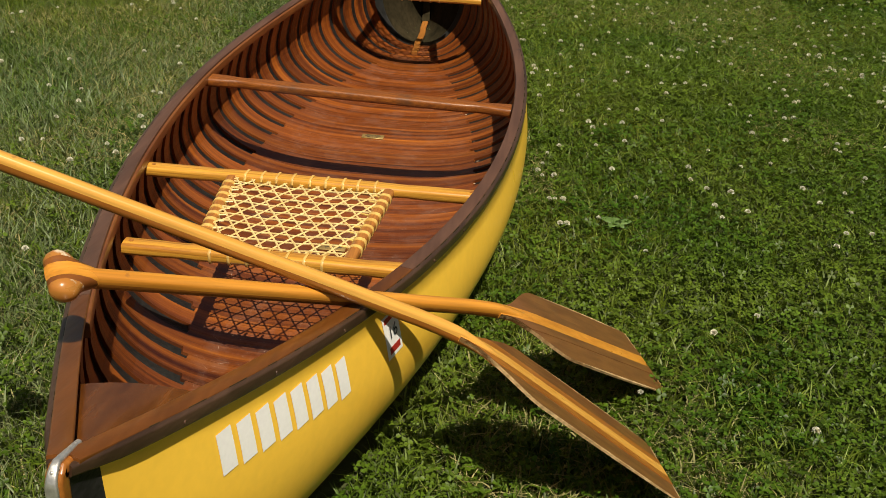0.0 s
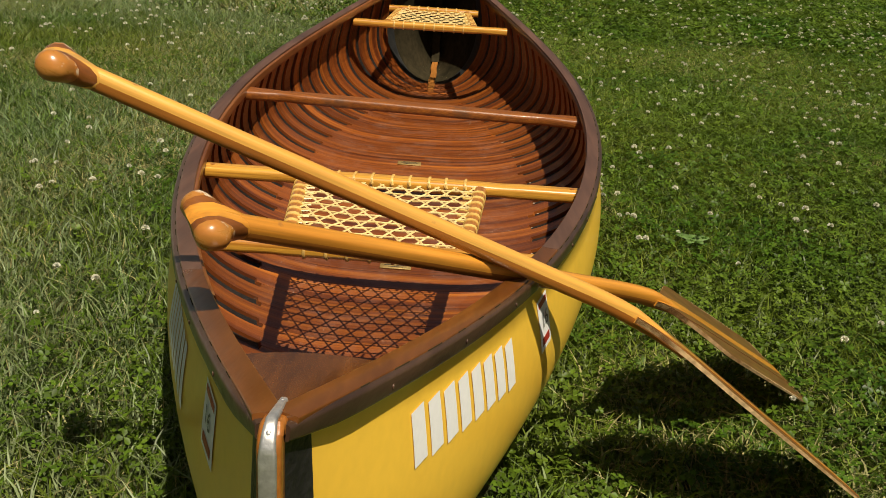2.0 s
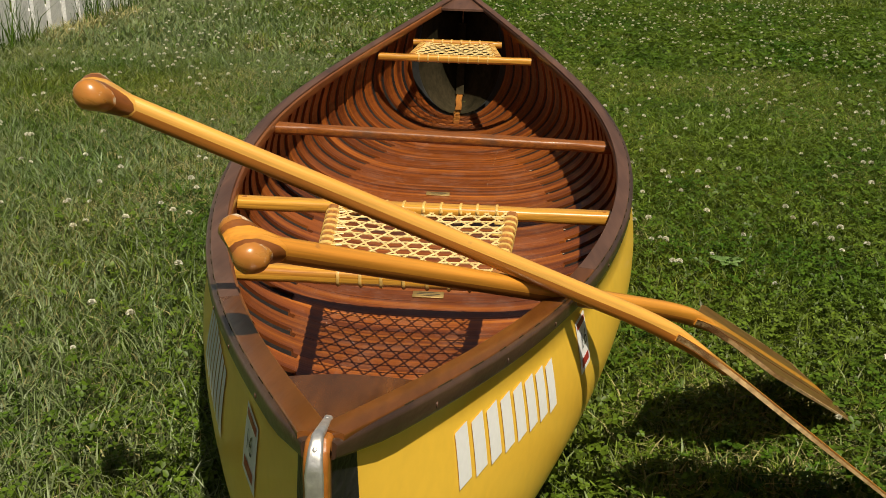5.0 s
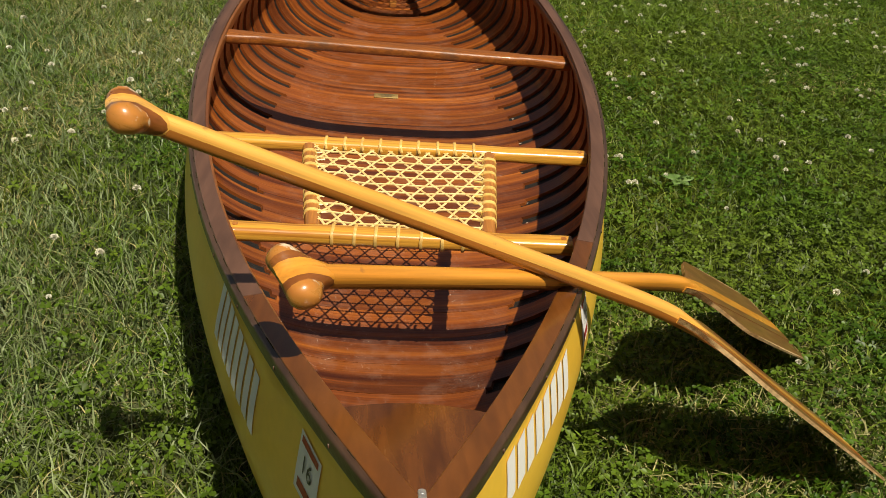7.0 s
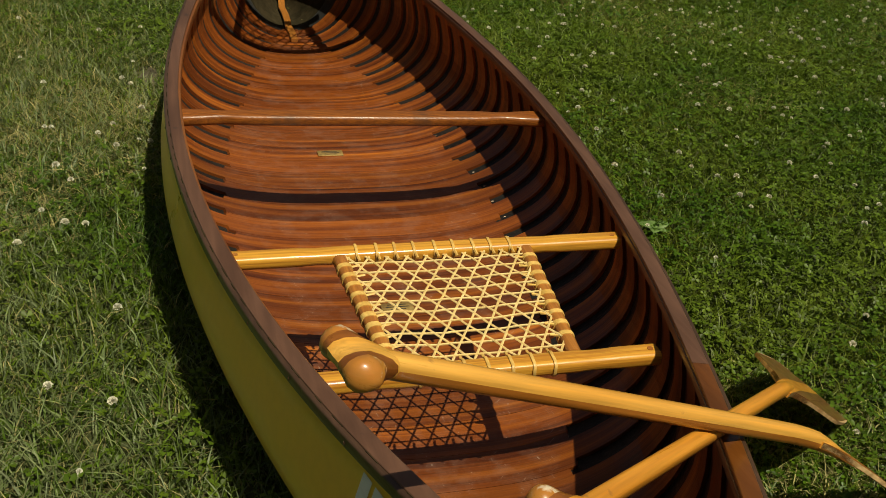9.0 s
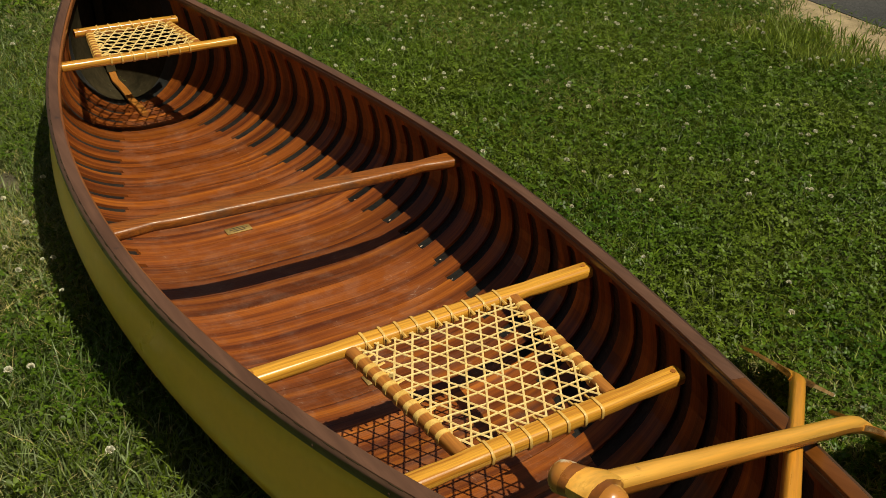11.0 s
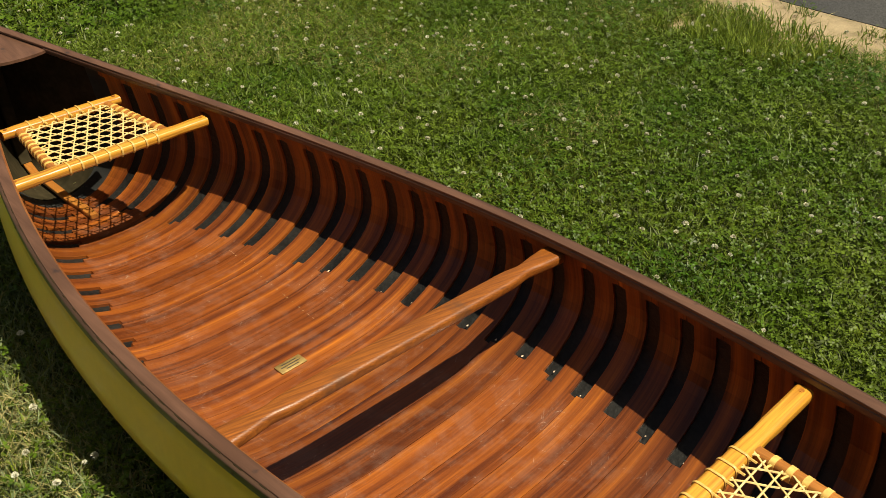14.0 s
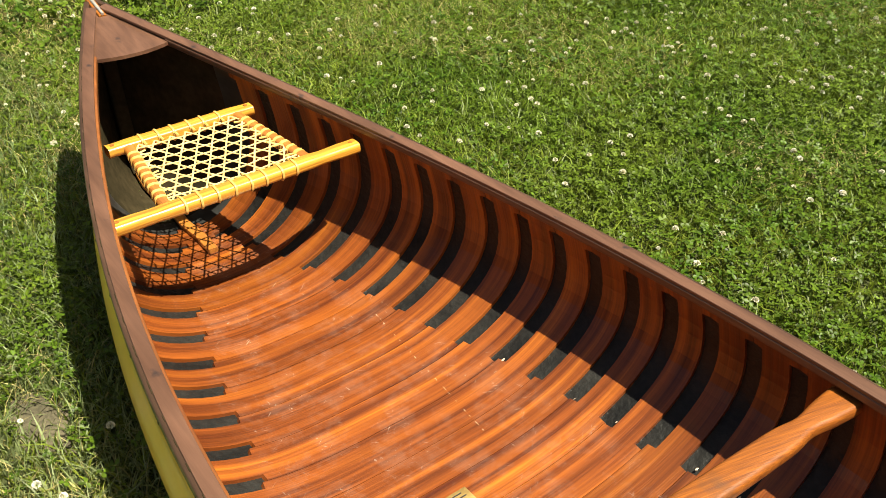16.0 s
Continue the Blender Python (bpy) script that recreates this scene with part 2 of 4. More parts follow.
DIRT = mat("dry_dirt", (0.115, 0.098, 0.060), 0.95, second=(0.065, 0.058, 0.034), scale=(25, 25, 25), fine=150, bump=0.9, vary=0.3)
SOIL = mat("lawn_soil", (0.030, 0.046, 0.009), 0.95, second=(0.058, 0.062, 0.018), scale=(6, 6, 6), fine=90, bump=0.9)
GRASS = mat("grass_blade", (0.062, 0.128, 0.010), 0.42, second=(0.142, 0.180, 0.022), scale=(1.6, 1.6, 1.6), bump=0.0, island=0.5, gloss=0.3, through_light=0.35)
DRY = mat("dry_grass_blade", (0.37, 0.32, 0.14), 0.7, second=(0.25, 0.24, 0.10), scale=(2, 2, 2), bump=0.0, island=0.35, gloss=0.2, through_light=0.2)
CLOVER = mat("clover_leaf", (0.039, 0.094, 0.006), 0.42, second=(0.096, 0.146, 0.014), scale=(2.2, 2.2, 2.2), bump=0.0, island=0.5, gloss=0.25, through_light=0.3)
PALE = mat("pale_grass_blade", (0.132, 0.198, 0.070), 0.45, second=(0.205, 0.245, 0.108), scale=(2, 2, 2), bump=0.0, island=0.40, gloss=0.4, through_light=0.3)
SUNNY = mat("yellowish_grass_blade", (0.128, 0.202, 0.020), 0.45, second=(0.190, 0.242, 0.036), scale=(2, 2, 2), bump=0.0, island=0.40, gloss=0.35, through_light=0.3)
FLOWER = mat("clover_flower", (0.70, 0.70, 0.60), 0.7, second=(0.58, 0.55, 0.42), scale=(60, 60, 60), bump=0.0, island=0.15)
LEAF = mat("broad_leaf", (0.085, 0.155, 0.035), 0.5, second=(0.11, 0.18, 0.05), scale=(30, 30, 30), bump=0.2)

# ---- mesh helpers ----


def mesh_object(name, verts, faces, materials, smooth=True, indices=None):
    me = bpy.data.meshes.new(name)
    me.from_pydata([tuple(v) for v in verts], [], faces)
    for m in materials:
        me.materials.append(m)
    if indices is not None:
        me.polygons.foreach_set("material_index", indices)
    me.polygons.foreach_set("use_smooth", [smooth] * len(faces))
    me.update()
    return new(name, me)


def under(ob, parent, label=""):
    ob.parent = parent
    return tagged(ob, label)


def part(name, bm, material, parent, label="", smooth=True):
    bmesh.ops.recalc_face_normals(bm, faces=bm.faces)
    me = bpy.data.meshes.new(name)
    bm.to_mesh(me)
    bm.free()
    for m in material if isinstance(material, (list, tuple)) else [material]:
        me.materials.append(m)
    me.polygons.foreach_set("use_smooth", [smooth] * len(me.polygons))
    if smooth:
        me.set_sharp_from_angle(angle=radians(48))
    ob = new(name, me)
    return under(ob, parent, label)


def sweep(bm, rings, closed_ends=True, loop=True):
    """Skin over rings of points; each ring is a closed outline."""
    rows = [[bm.verts.new(p) for p in ring] for ring in rings]
    n = len(rows[0])
    for a, b in zip(rows, rows[1:]):
        for i in range(n if loop else n - 1):
            j = (i + 1) % n
            bm.faces.new((a[i], a[j], b[j], b[i]))
    if closed_ends:
        bm.faces.new(list(reversed(rows[0])))
        bm.faces.new(rows[-1])
    return bm


def rounded(w, h, r, k=3):
    """A rounded rectangle in two coordinates, centred."""
    pts = []
    for cx, cy, a0 in ((w / 2 - r, h / 2 - r, 0), (-w / 2 + r, h / 2 - r, 90), (-w / 2 + r, -h / 2 + r, 180), (w / 2 - r, -h / 2 + r, 270)):
        for i in range(k + 1):
            a = radians(a0 + 90 * i / k)
            pts.append((cx + r * math.cos(a), cy + r * math.sin(a)))
    return pts


def along(path, outline, up=(0, 0, 1)):
    """Rings of an outline carried along a path: first coordinate sideways, second along up."""
    rings = []
    for i, p in enumerate(path):
        a, b = Vector(path[max(i - 1, 0)]), Vector(path[min(i + 1, len(path) - 1)])
        d = (b - a).normalized()
        side = d.cross(Vector(up)).normalized()
        top = side.cross(d)
        o = outline(i) if callable(outline) else outline
        rings.append([Vector(p) + side * x + top * y for x, y in o])
    return rings


# ---- the canoe's lines ----
YC, HALF, GROUND = 0.045, 1.752, -0.02
HULL_T, OUT_T, OUT_H, IN_T, IN_H = 0.006, 0.014, 0.0185, 0.0165, 0.022
CAP_IN = 0.0200                                          # from the outer face to the middle of the cap


BOW = 1.768                                              # the end with the markings reaches a little further


def uu(y):
    return (y - YC) / (HALF if y > YC else BOW)


def wide(y):
    """Half the breadth over the outwales."""
    u = uu(y)
    return 0.430 * max(1 - abs(u) ** (2.05 if u > 0 else 2.0), 0.0) + 0.010 + (0.0065 * min(abs(u), 1.0) ** 24 if u < 0 else 0.0)


def sheer(y):
    u = abs(uu(y))
    return 0.282 + (0.173 if uu(y) < 0 else 0.168) * u ** 2.6


def keel(y):
    u = abs(uu(y))
    return -0.014 + 0.012 * u ** 2 + 0.20 * u ** (40 if uu(y) > 0 else 14)


def power(y):
    return max(3.2 - 0.9 * uu(y) ** 2, 1.3)


def bulge(y, t):
    """How far the side swells beyond the sheer's breadth; t: 0 at the sheer, 1 at the keel."""
    return 0.038 * (1 - abs(uu(y)) ** 7) * math.sin(math.pi * min(max(t, 0), 1) ** 1.2)


def section(y, f, off=0.0):
    """A point of the hull: f from -1 (left sheer) over 0 (keel) to 1 (right sheer); off: how far inside."""
    w, s, k, n = max(wide(y) - OUT_T - off, 0.0015), sheer(y), keel(y) + off, power(y)
    a = abs(f) * math.pi / 2
    t = math.cos(a) ** (2 / n) if abs(f) < 1 else 0.0
    x = w * math.sin(a) ** (2 / n) + bulge(y, t)
    return Vector((math.copysign(x, f) if f else 0.0, y, s - (s - k) * t))


def side_x(y, z, off=0.0):
    """The half breadth of the hull at a height."""
    w, s, k, n = max(wide(y) - OUT_T - off, 0.0015), sheer(y), keel(y) + off, power(y)
    t = min(max((s - z) / (s - k), 0), 1)
    return w * (1 - t ** n) ** (1 / n) + bulge(y, t)


def f_at(y, x, off):
    lo, hi = 0.0, 1.0
    for _ in range(24):
        mid = (lo + hi) / 2
        if section(y, mid, off).x < x:
            lo = mid
        else:
            hi = mid
    return lo


canoe = tagged(new("canoe"), "yellow canvas-covered wooden canoe lying upright on a mown lawn", "canoe")
canoe.location = (0, YC, GROUND)
canoe_inv = Matrix.Translation((0, -YC, -GROUND))


def cpart(name, verts, faces, materials, label="", smooth=True, indices=None, parent=None):
    ob = mesh_object(name, verts, faces, materials, smooth, indices)
    ob.parent = parent or canoe
    ob.matrix_parent_inverse = Matrix.Identity(4) if parent else canoe_inv
    return tagged(ob, label)


def cbm(name, bm, material, label="", smooth=True, parent=None):
    ob = part(name, bm, material, parent or canoe, label, smooth)
    ob.matrix_parent_inverse = Matrix.Identity(4) if parent else canoe_inv
    return ob


def hull():
    ys = [YC + (BOW if a < 0 else HALF) * math.sin(a * math.pi / 2) for a in np.linspace(-1, 1, 97)]
    fs = list(np.sign(np.linspace(-1, 1, 57)) * np.abs(np.linspace(-1, 1, 57)) ** 1.25)
    verts, faces, idx = [], [], []
    nf = len(fs)
    for off in (0.0, HULL_T):
        for y in ys:
            verts += [section(y, f, off) for f in fs]
    base = nf * len(ys)
    for i in range(len(ys) - 1):
        for j in range(nf - 1):
            a = i * nf + j
            faces.append((a, a + 1, a + nf + 1, a + nf))
            edge = ys[i] < -1.682 or ys[i] > 1.755
            idx.append(1 if edge else 0)
            b = base + a
            faces.append((b, b + nf, b + nf + 1, b + 1))
            # the far end's lit and shaded lining are separate colours, set by position
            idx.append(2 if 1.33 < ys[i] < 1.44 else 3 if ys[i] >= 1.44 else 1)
        for j in (0, nf - 1):
            a = i * nf + j
            q = (a, a + nf, a + nf + base, a + base)
            faces.append(q if j else tuple(reversed(q)))
            idx.append(1)
    for i in (0, len(ys) - 1):
        for j in range(nf - 1):
            a = i * nf + j
            q = (a, a + 1, a + 1 + base, a + base)
            faces.append(q if i else tuple(reversed(q)))
            idx.append(1)
    cpart("hull", verts, faces, [YELLOW, BLACK, GREY, SHADE_DARK], "yellow painted shell with black lining", True, idx)


hull()

PITCH, GAP, FIRST = 0.0828, 0.033, 0.0545


def gap_start(y):
    return 0.312 * max(1 - (abs(y) / 1.46) ** 1.8, 0.06)


def rib(y):
    """A broad bent rib: full width over the floor, narrowed above the bilge."""
    fg = f_at(y, gap_start(y) * random.uniform(0.97, 1.03), HULL_T)
    fpos = sorted(set(list(np.linspace(0, fg, 12)) + list(np.linspace(fg, 0.974, 13)) + [0.978, 0.986, 0.995]))
    steps = [(-f, PITCH - GAP if fg + 1e-9 < f < 0.976 else PITCH - 0.0011) for f in reversed(fpos)]
    steps += [(f, w) for f, w in [(-s, w) for s, w in reversed(steps)][1:]]
    rows = []
    for i, (f, w) in enumerate(steps):
        if abs(abs(f) - fg) < 1e-9:
            pair = [(f, PITCH - 0.0011), (f * 1.0001 + math.copysign(0.004, f), PITCH - GAP)]
            rows += pair if f > 0 else pair[::-1]
        else:
            rows.append((f, w))
    verts, faces = [], []
    for f, w in rows:
        for s, off in ((-0.5, HULL_T - 0.001), (-0.5, HULL_T + 0.0065), (0.5, HULL_T + 0.0065), (0.5, HULL_T - 0.001)):
            yy = y + s * w
            verts.append(section(yy, f, off))
    for i in range(len(rows) - 1):
        for j in range(3):
            a = i * 4 + j
            faces.append((a, a + 1, a + 5, a + 4))
    n = 4 * (len(rows) - 1)
    faces += [(3, 2, 1, 0), tuple(n + k for k in range(4))]
    return cpart("rib", verts, faces, [RIB], smooth=False)


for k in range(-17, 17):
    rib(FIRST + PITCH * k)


def strip(name, material, inner, width, height, drop, y0, y1, side, label, parts=90, tuck=0.0):
    """A long bent strip along the sheer; inner: its distance from the outwale's outer face to its own centre; tuck: how far its front end bends in to the stem."""
    path = []
    for i in range(parts + 1):
        y = y0 + (y1 - y0) * i / parts
        path.append(Vector((side * max(wide(y) - inner - tuck * max(0.0, (-1.640 - y) / 0.072) ** 1.25, 0.002), y, sheer(y) - drop)))
    slim = lambda i: 1 - 0.30 * max(0.0, 1 - i / 2.2) if tuck else 1.0
    bm = bmesh.new()
    sweep(bm, along(path, lambda i: rounded(width * slim(i), height * slim(i), min(width, height) * 0.22)))
    return cbm(name, bm, material, label)


for s in (-1, 1):
    strip("outwale", OUTW, OUT_T / 2, OUT_T - 0.0006, OUT_H, OUT_H / 2 - 0.005, -1.712, 1.782, s, "brown outer gunwale strip", 130, 0.0055)
    joint = -1.27 if s < 0 else -1.045
    strip("gunwale_cap", VARNISHED, CAP_IN, 0.0240, 0.007, -0.0042, -1.700, joint - 0.0005, s, "varnished end piece of the gunwale cap", 20)
    strip("gunwale_cap", GUN, CAP_IN, 0.0240, 0.007, -0.0042, joint + 0.0005, 1.75, s, "brown cap over the inner gunwale")
    t, h = (IN_T, IN_H) if s < 0 else (0.0125, 0.015)
    strip("inwale", INWALE if s < 0 else GUN, OUT_T + HULL_T + t / 2 + 0.001, t, h, h / 2 - 0.002, -1.355 if s < 0 else -1.50, 1.575, s, "amber inner gunwale strip" if s < 0 else "brown inner gunwale strip")

# screw heads along the outer gunwales
for s in (-1, 1):
    for k in range(22):
        y = -1.58 + 0.152 * k
        bm = bmesh.new()
        bmesh.ops.create_uvsphere(bm, u_segments=8, v_segments=5, radius=1,
                                  matrix=Matrix.Translation((s * wide(y), y, sheer(y) - 0.006)) @ Matrix.Diagonal((0.0012, 0.0030, 0.0030, 1)))
        cbm("screw", bm, GUN, "")

# short open cracks in the seam between outwale and cap
random.seed(4)
for s in (-1, 1):
    y = -1.62
    while y < 1.70:
        run = random.uniform(0.012, 0.030)
        strip("seam_crack", SHADE_DARK, 0.0074, 0.0018, 0.0020, -0.0050, y, y + run, s, "", 3)
        y += run + random.uniform(0.020, 0.060)


def deck(sign):
    tip, edge, arc = (-1.705, -1.500, 0.014) if sign < 0 else (1.782, 1.573, 0.030)
    sink = 0.017 if sign < 0 else 0.004
    verts, faces = [], []
    rows = 12
    for lift in (0.0, -0.008):
        for i in range(rows + 1):
            for j in range(9):
                c = -1 + j / 4
                y = edge + (tip - edge) * i / rows
                y -= sign * arc * (1 - c * c) * (1 - i / rows)
                yw = edge + (tip - edge) * i / rows
                w = max(wide(yw) - OUT_T - 0.004, 0.004)
                verts.append((c * w, y, sheer(yw) - sink + 0.003 * (1 - c * c) + lift))
    n = 9 * (rows + 1)
    for i in range(rows):
        for j in range(8):
            a = i * 9 + j
            faces += [(a, a + 1, a + 10, a + 9), (n + a, n + a + 9, n + a + 10, n + a + 1)]
    for j in range(8):
        faces.append((j, n + j, n + j + 1, j + 1))
    return cpart("deck", verts, faces, [DECKM if sign < 0 else GUN], "varnished brown wooden end deck", False)


for s in (-1, 1):
    deck(s)


def stem(sign):
    """The wooden stem and its bright metal band, from the deck over the end and down to the keel."""
    end = YC + (HALF if sign > 0 else -BOW)
    top = sheer(end)
    inner = -1.670 if sign < 0 else 1.715
    path = [Vector((0, inner, sheer(inner) + 0.007)), Vector((0, (inner + end) / 2, sheer((inner + end) / 2) + 0.008))]
    bend = 0.022
    for k in range(6):                                  # the band bends smoothly over the end
        a = radians(12 + 15.6 * k)
        path.append(Vector((0, end + sign * (0.010 - bend + bend * math.sin(a)), top + 0.007 - bend + bend * math.cos(a))))
    for i in range(1, 12):
        q = i / 11
        y = end + sign * (0.012 - (0.10 if sign > 0 else 0.30) * q ** 2.5)
        path.append(Vector((0, y, top - 0.03 - (top - 0.03 + 0.0) * (1 - (1 - q) ** 1.35) * 0.985)))
    bm = bmesh.new()
    sweep(bm, along(path, lambda i: rounded(0.0135 - 0.0065 * max(1 - i / 7.0, 0), 0.006, 0.0028, 4), up=(0, sign, 0.35)))
    band = cbm("stem_band", bm, METAL, "worn half-round aluminium stem band")
    bm = bmesh.new()
    wood = []
    for i, p in enumerate(path):
        d = (path[min(i + 1, len(path) - 1)] - path[max(i - 1, 0)]).normalized()
        nn = Vector((1, 0, 0)).cross(d) * (1 if Vector((1, 0, 0)).cross(d).dot(Vector((0, sign, 0.35))) > 0 else -1)
        wood.append(p - nn * 0.0118)
    sweep(bm, along(wood, rounded(0.0185, 0.0195, 0.004), up=(0, sign, 0.35)))
    cbm("stem", bm, MIDWOOD, "varnished amber wooden end post")
    for q in (0.25, 4.0, 8.6, 10.2, 12.2):
        i = int(q)
        c = path[i].lerp(path[i + 1], q - i)
        d = (path[i + 1] - path[i]).normalized()
        nn = Vector((1, 0, 0)).cross(d)
        if nn.dot(Vector((0, sign, 0.35))) < 0:
            nn = -nn
        bm = bmesh.new()
        rot = Vector((0, 0, 1)).rotation_difference(nn).to_matrix().to_4x4()
        bmesh.ops.create_uvsphere(bm, u_segments=10, v_segments=6, radius=1, matrix=Matrix.Translation(c + nn * 0.0028) @ rot @ Matrix.Diagonal((0.0020, 0.0020, 0.0008, 1)))
        cbm("screw", bm, METAL, "", parent=band)
    return band


for s in (-1, 1):
    stem(s)

# inner stem piece at the far end: a dark upright stem with a long pale foot along the keel
bm = bmesh.new()
sweep(bm, along([Vector((0, 1.690 + 0.062 * (i / 12) ** 0.7, 0.030 + 0.29 * (i / 12) ** 1.3)) for i in range(13)], rounded(0.034, 0.026, 0.005), up=(0, 1, 0)))
inner_stem = cbm("inner_stem", bm, SHADE_DARK, "dark wooden inner stem piece")
bm = bmesh.new()
sweep(bm, along([Vector((0.003 * math.sin(2.2 * i), 1.285 + 0.42 * i / 6, keel(1.285 + 0.42 * i / 6) + 0.018)) for i in range(7)], rounded(0.025, 0.012, 0.003)))
cbm("stem_foot", bm, BAR, "pale wooden foot of the stem", parent=inner_stem)


def thwart():
    w = wide(0) - OUT_T - HULL_T - 0.004
    xs = np.linspace(-w, w, 61)
    rings = []
    for x in xs:
        q = abs(x) / w
        half = 0.0205 + 0.0060 * math.exp(-((q - 1.0) / 0.12) ** 2) - 0.0055 * math.exp(-((q - 0.76) / 0.07) ** 2) + 0.003 * (1 - q * q)
        thick = 0.024
        rings.append([Vector((x, 0.017 - 0.006 * x / w + a, 0.257 - 0.007 * x / w + b)) for a, b in rounded(2 * half, thick, 0.008)])
    bm = bmesh.new()
    sweep(bm, rings)
    cbm("thwart", bm, THWART, "shaped varnished wooden centre thwart")


thwart()


def tube(bm, path, r, flat=1.0, k=6, up=(0, 0, 1)):
    outline = [(r * math.cos(2 * math.pi * i / k), r * flat * math.sin(2 * math.pi * i / k)) for i in range(k)]
    sweep(bm, along(path, outline, up))


def clip_line(p, d, x0, x1, y0, y1):
    """The stretch of a line inside a rectangle, or None."""
    lo, hi = -9.0, 9.0
    for a, b, m, n in ((p[0], d[0], x0, x1), (p[1], d[1], y0, y1)):
        if abs(b) < 1e-9:
            if not m <= a <= n:
                return None
        else:
            q, r = (m - a) / b, (n - a) / b
            lo, hi = max(lo, min(q, r)), min(hi, max(q, r))
    return (lo, hi) if hi - lo > 0.008 else None


def seat(y_a, z_a, half_a, y_b, z_b, half_b, bar_a, bar_b, xo=0.0):
    """Two rails from side to side, two wrapped side bars and a six-way laced web. a: the rail nearer midships."""
    def place(ob):
        """Sets the whole seat off the centre line."""
        if ob.parent == canoe:
            ob.location.x = xo
        return ob

    def z_of(y):
        return z_a + (z_b - z_a) * (y - y_a) / (y_b - y_a)

    def bar(y):
        return bar_a + (bar_b - bar_a) * (y - y_a) / (y_b - y_a)

    def rail(name, y, z, w, parent=None):
        bm = bmesh.new()
        rings = []
        for x in np.linspace(-w, w, 25):
            thin = 0.0022 * math.exp(-((abs(x) - bar(y) - 0.03) / 0.02) ** 2)
            rings.append([Vector((x, y + a, z - 0.004 + b)) for a, b in rounded(0.034 - thin, 0.024 - thin, 0.008)])
        sweep(bm, rings)
        return place(cbm(name, bm, RAIL, "honey-coloured wooden seat rail", parent=parent))

    base = rail("seat", y_a, z_a, half_a)
    tagged(base, "honey-coloured seat rail carrying a laced rawhide seat")
    rail("rail", y_b, z_b, half_b, base)
    lo, hi = min(y_a, y_b), max(y_a, y_b)
    y0, y1 = lo + 0.019, hi - 0.019
    d = 0.0295
    for fam, ang in enumerate((90, 210, 330)):
        nx, ny = math.cos(radians(ang)), math.sin(radians(ang))
        dx, dy = -ny, nx
        for k in range(-14, 15):
            c = d * (k + (0.5 if fam == 0 else 0.0))
            p = (nx * c, ny * c + (lo + hi) / 2)
            r = clip_line(p, (dx, dy), -0.3, 0.3, y0 - 0.010, y1 + 0.010)
            if not r:
                continue
            qs = [q for q in np.linspace(r[0], r[1], 120) if abs(p[0] + dx * q) < bar(p[1] + dy * q) - 0.006]
            if len(qs) < 4 or qs[-1] - qs[0] < 0.02:
                continue
            n = max(int((qs[-1] - qs[0]) / 0.03), 2)
            pts = []
            for i in range(n + 1):
                q = qs[0] + (qs[-1] - qs[0]) * i / n
                X, Y = p[0] + dx * q, p[1] + dy * q
                sag = 0.006 * (1 - (X / bar(Y)) ** 2)
                pts.append((X + random.uniform(-0.0005, 0.0005), Y + random.uniform(-0.0005, 0.0005), z_of(Y) + 0.003 - sag + 0.0010 * (((fam + i) % 3) - 1)))
            bm = bmesh.new()
            tube(bm, pts, 0.0020, 0.8, 5)
            cbm("lace", bm, LACE, "", parent=base)
    for y, z in ((y_a, z_a), (y_b, z_b)):
        x = -bar(y) + 0.030
        sign = 1 if y < (lo + hi) / 2 else -1
        while x < bar(y) - 0.018:
            bm = bmesh.new()
            xx = x + random.uniform(-0.002, 0.002)
            ring = [(xx + 0.1 * a * random.uniform(0.3, 1), y + a * 1.07, z - 0.004 + b * 1.08) for a, b in rounded(0.034, 0.024, 0.008, 3)]
            ring.append(ring[0])
            tube(bm, ring, 0.0016, 1.75, 6, up=(1, 0, 0))
            tube(bm, [(xx, y + sign * 0.014, z + 0.005), (xx + 0.002, y + sign * 0.030, z + 0.001)], 0.0025, 0.8, 5)
            cbm("lashing", bm, LASHING, "", parent=base)
            x += 0.0342
    for s in (-1, 1):
        def at(q):
            y = y_a + (y_b - y_a) * q
            return Vector((s * bar(y), y, z_of(y) - 0.005))
        bm = bmesh.new()
        sweep(bm, along([at(0.045 + 0.91 * i / 12) for i in range(13)], rounded(0.0245, 0.0225, 0.009)))
        cbm("side_bar", bm, BAR, "brown wooden side bar", parent=base)
        count = 9
        for i in range(count):
            q = 0.13 + 0.76 * (i + random.uniform(-0.08, 0.08)) / count
            bm = bmesh.new()
            a, c = at(q), at(q + random.uniform(0.026, 0.033))
            sweep(bm, along([a, (a + c) / 2, c], rounded(0.0272, 0.0250, 0.0105)))
            m = (a + c) / 2
            tube(bm, [(m.x - s * 0.010, m.y, m.z + 0.006), (m.x - s * 0.026, m.y + 0.004, m.z + 0.006)], 0.0026, 0.7, 5)
            cbm("band", bm, WRAP, "", parent=base)
    for y, z, half in ((y_a, z_a, half_a), (y_b, z_b, half_b)):
        for s in (-1, 1):
            bm = bmesh.new()
            sweep(bm, along([(s * (half - 0.013), y, z + 0.006), (s * (half - 0.013), y, z + 0.0090)], rounded(0.009, 0.009, 0.004), up=(0, 1, 0)))
            cbm("wooden_plug", bm, BAR, "small wooden plug", parent=base)


seat(-0.580, 0.266, 0.350, -0.918, 0.264, 0.268, 0.167, 0.137)
seat(1.068, 0.285, 0.264, 1.335, 0.299, 0.164, 0.154, 0.120, -0.005)


